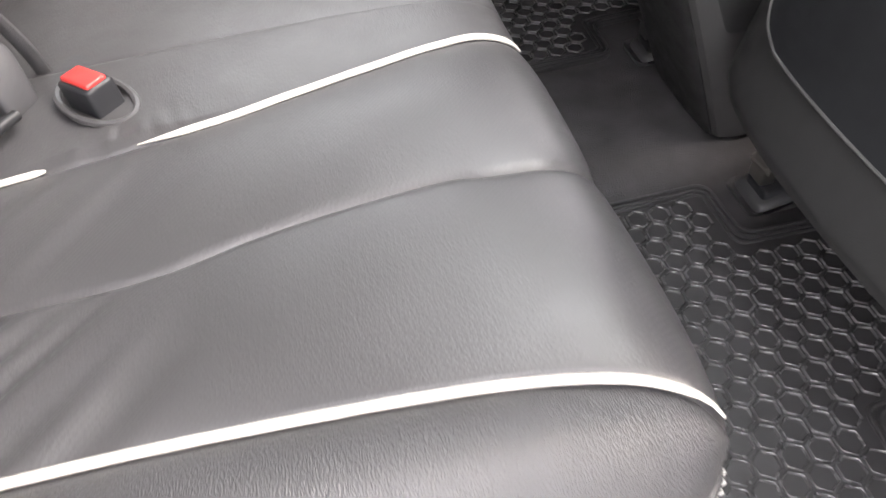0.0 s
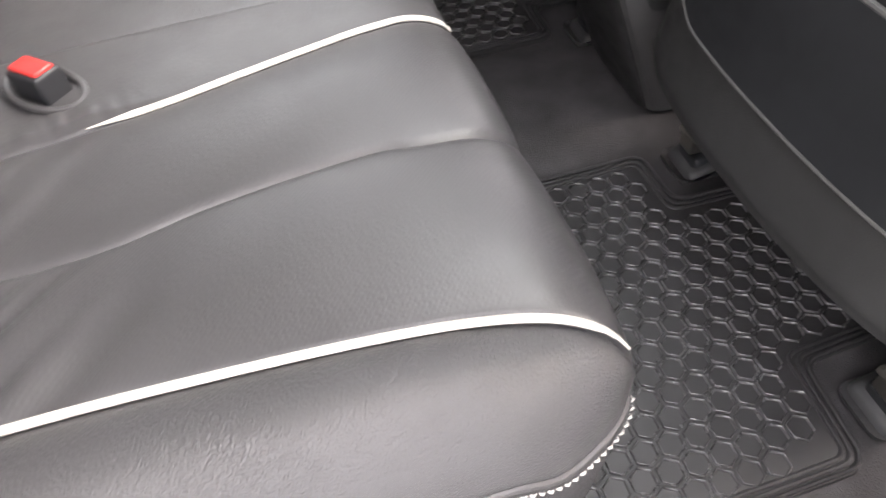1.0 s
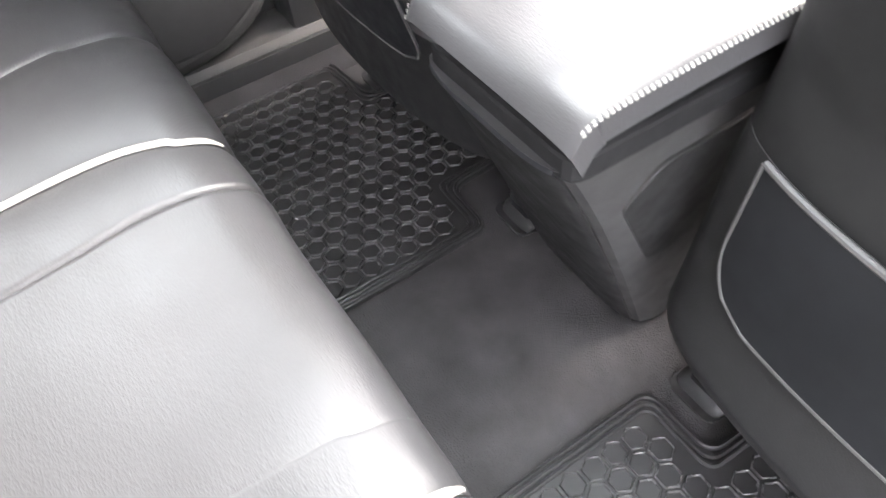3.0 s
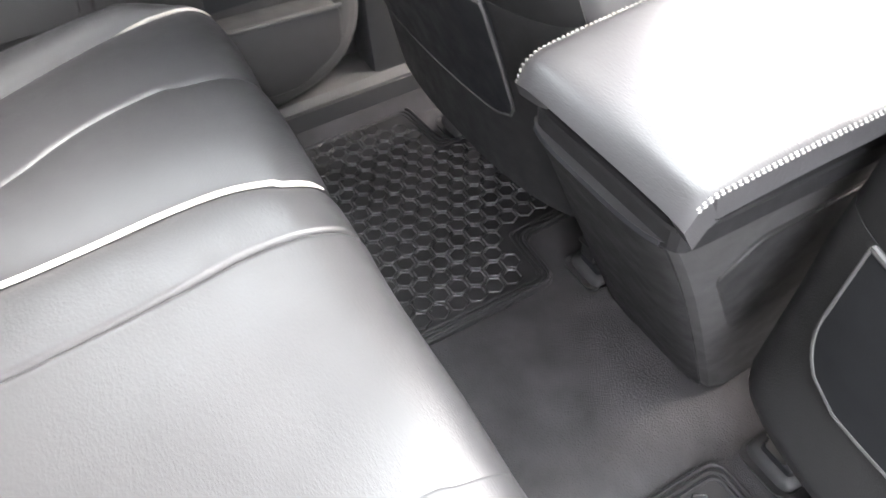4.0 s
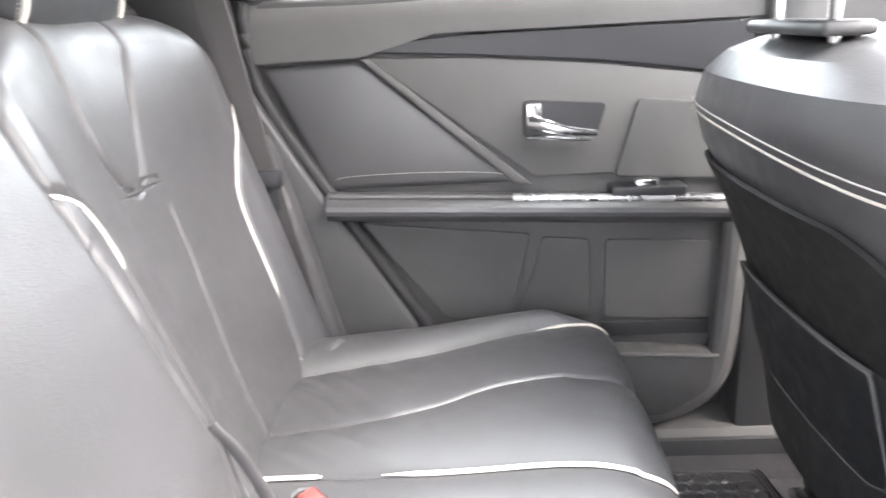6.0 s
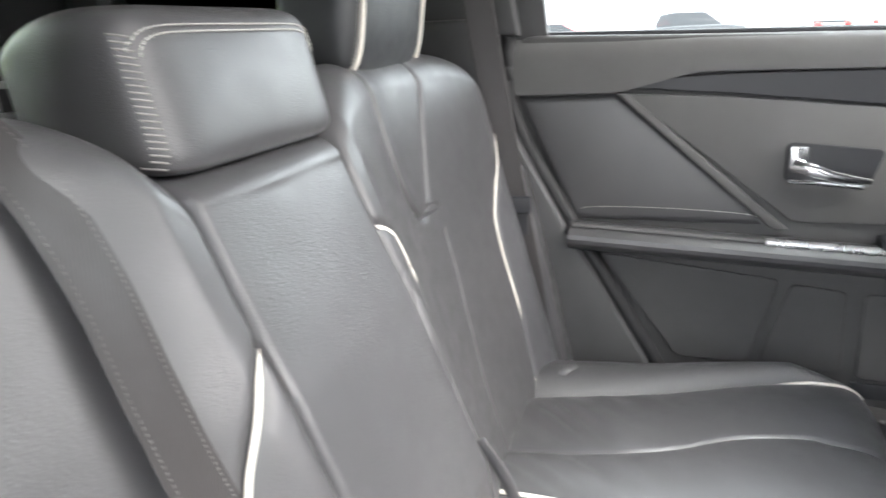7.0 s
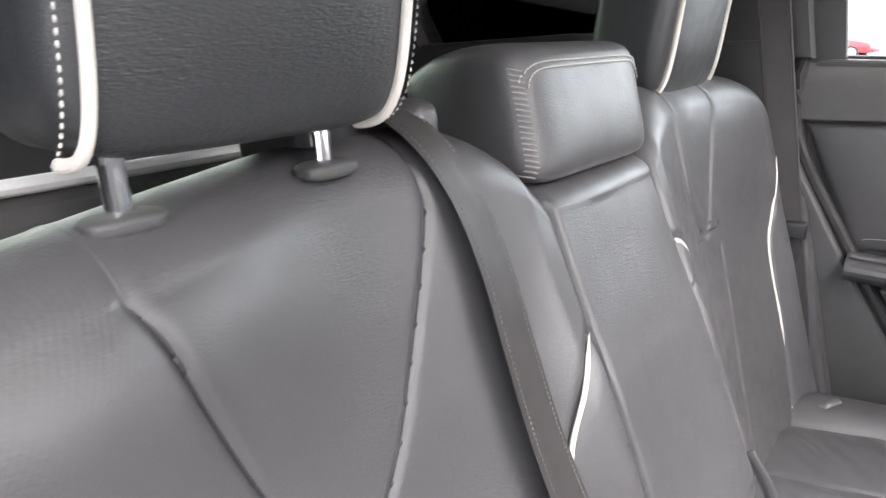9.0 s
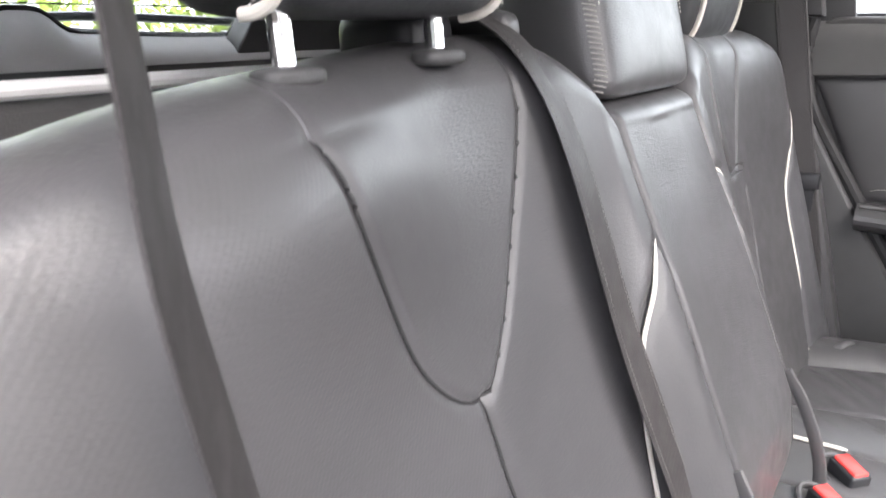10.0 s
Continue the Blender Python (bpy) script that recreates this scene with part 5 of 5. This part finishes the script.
def cargo():
    solid("floor_cargo", box((-0.62, -1.50, 0.28), (0.62, -0.60, 0.33), 0.005), CARPET, "dark carpeted cargo floor", "cargo floor", "structure")
    for s in (1, -1):
        a, b = sorted((s * 0.60, s * 0.74))
        solid("wall_cargo_side", prism(rounded([(-1.48, 0.30), (-0.62, 0.30), (-0.60, 0.90), (-0.80, 0.95), (-1.30, 0.93), (-1.48, 0.90)], 0.03), "x", a, b, 0.02, 3), DARK_PLASTIC, "dark plastic cargo side trim", "trim", "structure")
        a, b = sorted((s * 0.70, s * 0.75))
        solid("wall_quarter", prism([(-1.46, 0.88), (-0.63, 0.88), (-0.63, 1.32), (-1.30, 1.32)], "x", a, b, 0.01), DARK_PLASTIC, "dark trim of the rear quarter", "trim", "structure")
        pil = smooth_line([(s * 0.68, -1.22, 0.90), (s * 0.64, -1.26, 1.05), (s * 0.58, -1.22, 1.28)], 14)
        solid("trim_rear_pillar", tube(pil, 0.085, 12, 0.6), DARK_PLASTIC, "dark rear pillar trim", "trim", "structure")
    bar = thing("cargo_cover", "dark roll-up cargo cover with bright front rail", "cargo cover", (0, -0.70, 0.84))
    part("roll", tube([(-0.58, -0.700, 0.826), (0.58, -0.700, 0.826)], 0.030, 16), DARK_PLASTIC, bar, "dark cassette")
    part("rail", tube([(-0.58, -0.685, 0.860), (0.58, -0.685, 0.860)], 0.0058, 10), RAIL_METAL, bar, "bright metal rail")
    g = thing("tailgate", "tailgate with pale trim below the rear window", "tailgate", (0, -1.42, 0.33), kind="structure")
    def trim(u, v):
        x = -0.60 + 1.2 * u
        hump = 0.030 * math.exp(-((x - 0.165) / 0.055) ** 4) + 0.012 * math.exp(-((x - 0.17) / 0.20) ** 2)
        top = 0.893 + hump
        z = 0.850 + (top - 0.850) * v
        y = -1.335 - 0.055 * v * v + 0.03 * math.exp(-((x - 0.165) / 0.09) ** 4)
        return (x, y, z)
    verts, faces = sheet(trim, 80, 12)
    part("window_sill", slab(verts, [q[::-1] for q in faces], 0.02), PALE_TRIM, g, "pale grey trim with a raised wiper housing")
    edge = [trim(k / 80, 1.0) for k in range(81)]
    part("glass_seal", tube([(x, y - 0.006, z + 0.003) for x, y, z in edge], 0.006, 8), SATIN_BLACK, g, "black glass edge")
    part("lower_panel", prism([(-0.60, 0.30), (0.60, 0.30), (0.60, 0.853), (-0.60, 0.853)], "y", -1.42, -1.34, 0.01), DARK_PLASTIC, g)
    pane = prism([(-0.47, 0.86), (0.47, 0.86), (0.47, 1.28), (-0.47, 1.28)], "y", -1.404, -1.400)
    for vtx in pane.verts:
        vtx.co.y += 0.45 * (vtx.co.z - 0.86)
    gl = part("rear_window", pane, GLASS, g, "tinted rear window with heater lines")
    gl.visible_shadow = False
    for k in (1, -1):
        near_edge = [(0.30, 0.86), (0.335, 0.935), (0.42, 0.975), (0.455, 1.05), (0.45, 1.32)] if k > 0 else [(0.20, 0.86), (0.23, 0.935), (0.27, 0.975), (0.29, 1.05), (0.29, 1.32)]
        side = prism([(k * x, z) for x, z in near_edge] + [ (k * 0.78, 1.32), (k * 0.80, 0.86)], "y", -1.400, -1.340, 0.006)
        for vtx in side.verts:
            vtx.co.y += 0.45 * (vtx.co.z - 0.86)
        part("window_frame", side, DARK_PLASTIC, g, "dark trim beside the rear window")
    for k in range(7):
        z = 0.945 + 0.035 * k
        y = -1.402 + 0.45 * (z - 0.86)
        part("heater_line", tube([(-0.5, y + 0.003, z), (0.5, y + 0.003, z)], 0.0012, 6), SATIN_BLACK, g)
    part("wiper", tube(smooth_line([(0.15, -1.43, 0.925), (0.02, -1.42, 0.930), (-0.30, -1.415, 0.92)], 14), 0.008, 8), SATIN_BLACK, g, "black rear wiper")


cargo()


def side_window():
    frame_bar = prism([(-0.46, 0.885), (-0.390, 0.885), (-0.403, 1.00), (-0.44, 1.27), (-0.52, 1.27)], "x", -0.744, -0.722, 0.004)
    solid("trim_window_frame", frame_bar, DARK_PLASTIC, "dark window frame of the far rear door", "window frame", "structure")
    pane = prism([(-0.435, 0.885), (0.345, 0.868), (0.34, 1.26), (-0.49, 1.26)], "x", -0.752, -0.748)
    for vtx in pane.verts:
        vtx.co.x += 0.28 * max(0, vtx.co.z - 0.885) * 0.9
    w = solid("window_1", pane, GLASS, "clear rear side window of the far door", "window", "structure")
    w.visible_shadow = False
    sealer = tube([(-0.744, y, 0.899 - 0.0225 * (y + 0.435)) for y in np.linspace(-0.45, 0.35, 20)], 0.006, 8)
    solid("trim_window_seal", sealer, SATIN_BLACK, "black rubber seal along the window's lower edge", "seal", "structure")


side_window()


# ---- belts and buckles ----
def ribbon(points, wide, width=0.047, thick=0.0014):
    """A strap along points; wide: the direction of its width at each point."""
    bm = bmesh.new()
    P = smooth_line(points, 60)
    W = smooth_line(wide, 60)
    rows = []
    for i in range(61):
        d = Vector(P[min(i + 1, 60)] - P[max(i - 1, 0)]).normalized()
        w = Vector(W[i])
        w = (w - d * w.dot(d)).normalized()
        n = d.cross(w)
        p = Vector(P[i])
        prof = [(-0.5, -0.5), (-0.46, 0.5), (-0.40, 0.5), (-0.395, 0.1), (-0.385, 0.5), (0.0, 0.6), (0.385, 0.5), (0.395, 0.1), (0.40, 0.5), (0.46, 0.5), (0.5, -0.5)]
        rows.append([bm.verts.new(p + w * a * width + n * b * thick) for a, b in prof])
    for a, b in zip(rows, rows[1:]):
        m = len(a)
        for k in range(m):
            bm.faces.new([a[k], a[(k + 1) % m], b[(k + 1) % m], b[k]])
    bm.faces.new(rows[0])
    bm.faces.new(rows[-1][::-1])
    return bm


def edge_rows(points, wide, parent, face=1, width=0.047):
    """The two woven rows along a strap's edges."""
    P = smooth_line(points, 60)
    W = smooth_line(wide, 60)
    for k in (-0.36, 0.36):
        line, up = [], []
        for i in range(61):
            d = Vector(P[min(i + 1, 60)] - P[max(i - 1, 0)]).normalized()
            w = Vector(W[i])
            w = (w - d * w.dot(d)).normalized()
            n = d.cross(w) * face
            line.append(Vector(P[i]) + w * k * width + n * 0.0009)
            up.append(n)
        tagged(part("woven_edge", stitches(line, up, 0.0022, 0.0019, 0.0006), BELT_THREAD, parent, "pale woven edge"), kind="stuff")


def on_back(x, z, proud=0.004):
    return (x, back_front(z) + proud, z)


def center_belt():
    c = thing("seat_belt", "dark grey shoulder belt lying down the rear backrest", "seat belt", (0.2, -0.45, 0.33), "seat belts")
    pts = [(0.245, -0.63, 0.878), (0.240, -0.59, 0.897), (0.230, -0.550, 0.901), (0.219, -0.513, 0.884), (0.205, -0.486, 0.845), on_back(0.198, 0.79, 0.001), on_back(0.198, 0.73, 0.005),
           on_back(0.193, 0.66, 0.007), on_back(0.178, 0.58, 0.009), on_back(0.160, 0.48, 0.014), on_back(0.146, 0.37, 0.020)]
    wid = [(1, 0.2, 0)] * 4 + [(1, -0.05, 0.15)] * 7
    part("webbing", ribbon(pts, wid, 0.045), WEBBING, c, "dark ribbed webbing")
    edge_rows(pts, wid, c, -1)
    h = thing("belt_guide", "dark plastic belt guide on the backrest shoulder", "belt guide", (0.25, -0.56, 0.88))
    part("guide_bezel", pad(0.270, -0.574, 0.882, 0.030, 0.036, 0.020, 0, 0.2, n=10), SATIN_BLACK, h)
    part("guide_bezel", pad(0.192, -0.558, 0.882, 0.016, 0.036, 0.020, 0, 0.2, n=10), LEATHER, h)


center_belt()


def side_belt(s, label, x, latch):
    c = thing("seat_belt", label, "seat belt", (s * x, -0.38, 0.30), "seat belts")
    if s < 0:
        pts = [(s * (x + 0.04), -0.53, 1.22), (s * x, -0.485, 0.985), (s * x, -0.458, 0.82), (s * x, -0.428, 0.64), (s * (x + 0.004), -0.405, 0.50), (s * (x + 0.01), -0.385, 0.34)]
    else:
        pts = [(x + 0.040, -0.45, 1.22), (x + 0.010, -0.404, 1.0), (x + 0.002, -0.400, 0.89), (x - 0.001, -0.400, 0.83), (x - 0.012, -0.400, 0.757), (x - 0.026, -0.385, 0.62), (x - 0.034, -0.330, 0.42)]
    wide = [(-0.12, 1, 0.15)] * 6 if s < 0 else [(0.54, 0.84, 0), (0.54, 0.84, 0), (0.537, 0.843, 0), (0.515, 0.857, 0), (0.590, 0.807, 0), (0.70, 0.71, 0), (0.80, 0.60, 0)]
    part("webbing", ribbon(pts, wide), WEBBING, c, "dark ribbed webbing")
    part("belt_anchor", box((s * (x + 0.04) - 0.02, -0.565, 1.19), (s * (x + 0.04) + 0.02, -0.495, 1.25), 0.008), DARK_PLASTIC, c)
    if latch:
        t = part("tongue", box((s * x - 0.009, -0.455, 0.622), (s * x + 0.009, -0.398, 0.650), 0.004), SATIN_BLACK, c, "black latch tongue")
        part("tongue_plate", box((s * x - 0.002, -0.430, 0.585), (s * x + 0.002, -0.405, 0.632), 0.001), SATIN_BLACK, t)


side_belt(-1, "dark grey shoulder belt hanging beside the far door", 0.615, True)
side_belt(1, "dark grey shoulder belt hanging in the near door opening", 0.576, False)


def buckle(x, y, z, turn, label, tilt=8):
    c = thing("belt_buckle", label, "belt buckle", (x, y, z), "belt buckles")
    m = pose(x, y, z, -tilt, 0, turn)
    body = moved(box((-0.0135, -0.019, -0.055), (0.0135, 0.021, 0.022), 0.004), m)
    part("buckle_case", body, SATIN_BLACK, c, "black plastic case")
    part("release_button", moved(box((-0.0098, -0.0165, 0.019), (0.0098, 0.0185, 0.0250), 0.0025), m), RED_BUTTON, c, "red release button")
    pocket = [m @ Vector((0.023 * math.cos(a), 0.003 + 0.038 * math.sin(a), 0.002 - 0.006 * math.sin(a))) for a in (2 * math.pi * k / 24 for k in range(24))]
    part("pocket_edge", tube(pocket, 0.0035, 8, closed=True), LEATHER, c, "leather edge of the buckle pocket")
    return c


buckle(0.176, -0.250, 0.387, -46, "red and black belt buckle in the rear cushion", -4)
def buckle_sleeve():
    """An unused buckle lying in its leather sleeve below the armrest."""
    c = thing("buckle_sleeve", "black plastic belt end in a dark leather sleeve behind the cushion", "belt end", (0.165, -0.32, 0.385))
    m = pose(0.150, -0.318, 0.402, 18, -12, -35)
    part("sleeve", moved(pad(0, 0, 0, 0.017, 0.010, 0.030, 0.003, 0.3, n=14), m), MATTE_LEATHER, c, "dark leather sleeve")
    part("belt_end", moved(box((-0.014, -0.007, 0.022), (0.014, 0.007, 0.036), 0.003), m), SATIN_BLACK, c, "black plastic end")
    m = pose(0.200, -0.325, 0.392, 30, 0, -40)
    ring = [m @ Vector(p) for p in ((-0.020, -0.012, 0), (0.020, -0.012, 0), (0.020, 0.012, 0), (-0.020, 0.012, 0))]
    part("strap_ring", tube(ring, 0.0045, 10, closed=True), SATIN_BLACK, c, "black plastic strap ring")
    strap = smooth_line([(0.196, -0.332, 0.388), (0.176, -0.338, 0.398), (0.160, -0.350, 0.400)], 16)
    part("strap", tube(strap, 0.012, 10, 0.2, (0, 0.4, 1)), WEBBING, c, "dark webbing strap")


buckle_sleeve()
buckle(-0.155, -0.277, 0.380, -44, "red and black belt buckle beside the narrow cushion")
buckle(-0.080, -0.288, 0.380, -40, "red and black belt buckle of the middle seat")


# ---- outside ----
def ground():
    bm = bmesh.new()
    bmesh.ops.create_grid(bm, x_segments=40, y_segments=40, size=300, matrix=Matrix.Translation((0, 0, -0.38)))
    return solid("ground", bm, ASPHALT, "pale grey asphalt of a parking lot", "ground", "structure")


ground()


def parked_car(x, y, turn, paint, kind, label):
    c = thing("parked_car", label, "car", (x, y, -0.38), "parked cars")
    L, H, W = (4.5, 1.45, 1.78) if kind == "sedan" else (4.6, 1.72, 1.85)
    if kind == "sedan":
        low = [(-2.25, 0.32), (-2.27, 0.62), (-2.15, 0.88), (-1.2, 0.96), (1.0, 0.98), (2.05, 0.80), (2.24, 0.55), (2.22, 0.30)]
        top = [(-1.75, 0.94), (-1.15, 1.38), (-0.6, 1.45), (0.15, 1.43), (1.05, 0.97)]
    else:
        low = [(-2.28, 0.36), (-2.30, 0.75), (-2.25, 1.02), (-1.2, 1.06), (1.05, 1.08), (2.10, 0.98), (2.28, 0.70), (2.26, 0.36)]
        top = [(-2.22, 1.03), (-2.0, 1.62), (-1.4, 1.72), (0.2, 1.70), (1.10, 1.07)]
    m = pose(x, y, -0.38, 0, 0, turn)
    part("body", moved(prism(rounded(low, 0.12), "y", -W / 2, W / 2, 0.09, 3), m), paint, c)
    cab = prism(rounded(top, 0.10), "y", -W / 2 + 0.08, W / 2 - 0.08, 0.06, 3)
    for vtx in cab.verts:
        if vtx.co.z > 1.1:
            vtx.co.y *= 0.86
    part("cabin", moved(cab, m), paint, c)
    inset = [(px * 0.93, 0.03 + pz * 0.965) for px, pz in top]
    for k in (1, -1):
        yy = k * (W / 2 - 0.095)
        pane = prism(rounded(inset, 0.06), "y", yy - 0.03, yy + 0.03)
        for vtx in pane.verts:
            if vtx.co.z > 1.1:
                vtx.co.y *= 0.875
        part("side_window", moved(pane, m), CAR_GLASS, c)
    for wx in (-1.38, 1.36):
        for k in (1, -1):
            w = tube([(0, -0.11, 0), (0, 0.11, 0)], 0.325, 20, up=(0, 0, 1))
            wh = part("wheel", moved(w, m @ pose(wx, k * (W / 2 - 0.10), 0.325)), TYRE, c)
            part("rim", moved(tube([(0, -0.012, 0), (0, 0.012, 0)], 0.22, 16), m @ pose(wx, k * (W / 2 + 0.012), 0.325)), CAR_SILVER, wh)
    for k in (1, -1):
        part("headlight", moved(pad(2.14, k * 0.62, 0.70, 0.10, 0.20, 0.09, 0, 0.2, n=6), m), CHROME, c)
        part("tail_light", moved(pad(-2.20, k * 0.68, 0.85, 0.08, 0.16, 0.09, 0, 0.2, n=6), m), RED_BUTTON, c)
    return c


parked_car(-39.5, -6.6, 84, CAR_RED, "sedan", "red sedan parked across the lot")
parked_car(-41.0, -3.0, 184, CAR_SILVER, "sedan", "silver sedan parked across the lot")
parked_car(-39.0, 0.5, 92, CAR_DARK, "suv", "dark sport utility vehicle parked side-on across the lot")
parked_car(-42.0, 4.0, 178, CAR_WHITE, "suv", "white sport utility vehicle parked across the lot")
parked_car(-41.0, 6.6, 180, CAR_DARK, "sedan", "dark sedan parked across the lot")
parked_car(-41.5, 9.2, 180, CAR_SILVER, "sedan", "silver sedan parked beside a dark one")
parked_car(-42.0, 12.0, 176, CAR_WHITE, "sedan", "white sedan in the far row")
parked_car(-40.0, -11.5, 188, CAR_WHITE, "sedan", "white sedan parked across the lot")
parked_car(-54.0, -3.5, 180, CAR_WHITE, "suv", "white sport utility vehicle in the far row")
parked_car(-55.0, 5.2, 180, CAR_DARK, "sedan", "dark sedan in the far row")


def hedge():
    c = thing("tree_row", "bright green leafy trees behind the car", "trees", (0, -9, -0.38))
    rng = random.Random(3)
    for k in range(6):
        x = -7.5 + 3 * k + rng.uniform(-0.6, 0.6)
        y = -9.5 + rng.uniform(-0.8, 0.8)
        part("trunk", tube([(x, y, -0.38), (x + 0.05, y, 1.0), (x - 0.1, y + 0.1, 3.0)], [0.16, 0.12, 0.05], 10), BARK, c)
    bm = bmesh.new()
    for _ in range(26000):
        x, y = rng.uniform(-10, 10), rng.uniform(-10.5, -8.2)
        z = rng.uniform(-0.35, 4.2)
        if noise.noise((x * 0.9, y * 0.9, z * 0.9)) < -0.18:
            continue
        s = rng.uniform(0.06, 0.13)
        m = Matrix.Translation((x, y, z)) @ Euler((rng.uniform(0, 6.3), rng.uniform(0, 6.3), rng.uniform(0, 6.3))).to_matrix().to_4x4()
        q = [m @ Vector(p) for p in ((-s, 0, 0), (0, -s * 0.45, 0.01), (s, 0, 0), (0, s * 0.45, 0.01))]
        bm.faces.new([bm.verts.new(p) for p in q])
    tagged(part("foliage", bm, LEAVES, c, smooth=False), kind="stuff")


hedge()
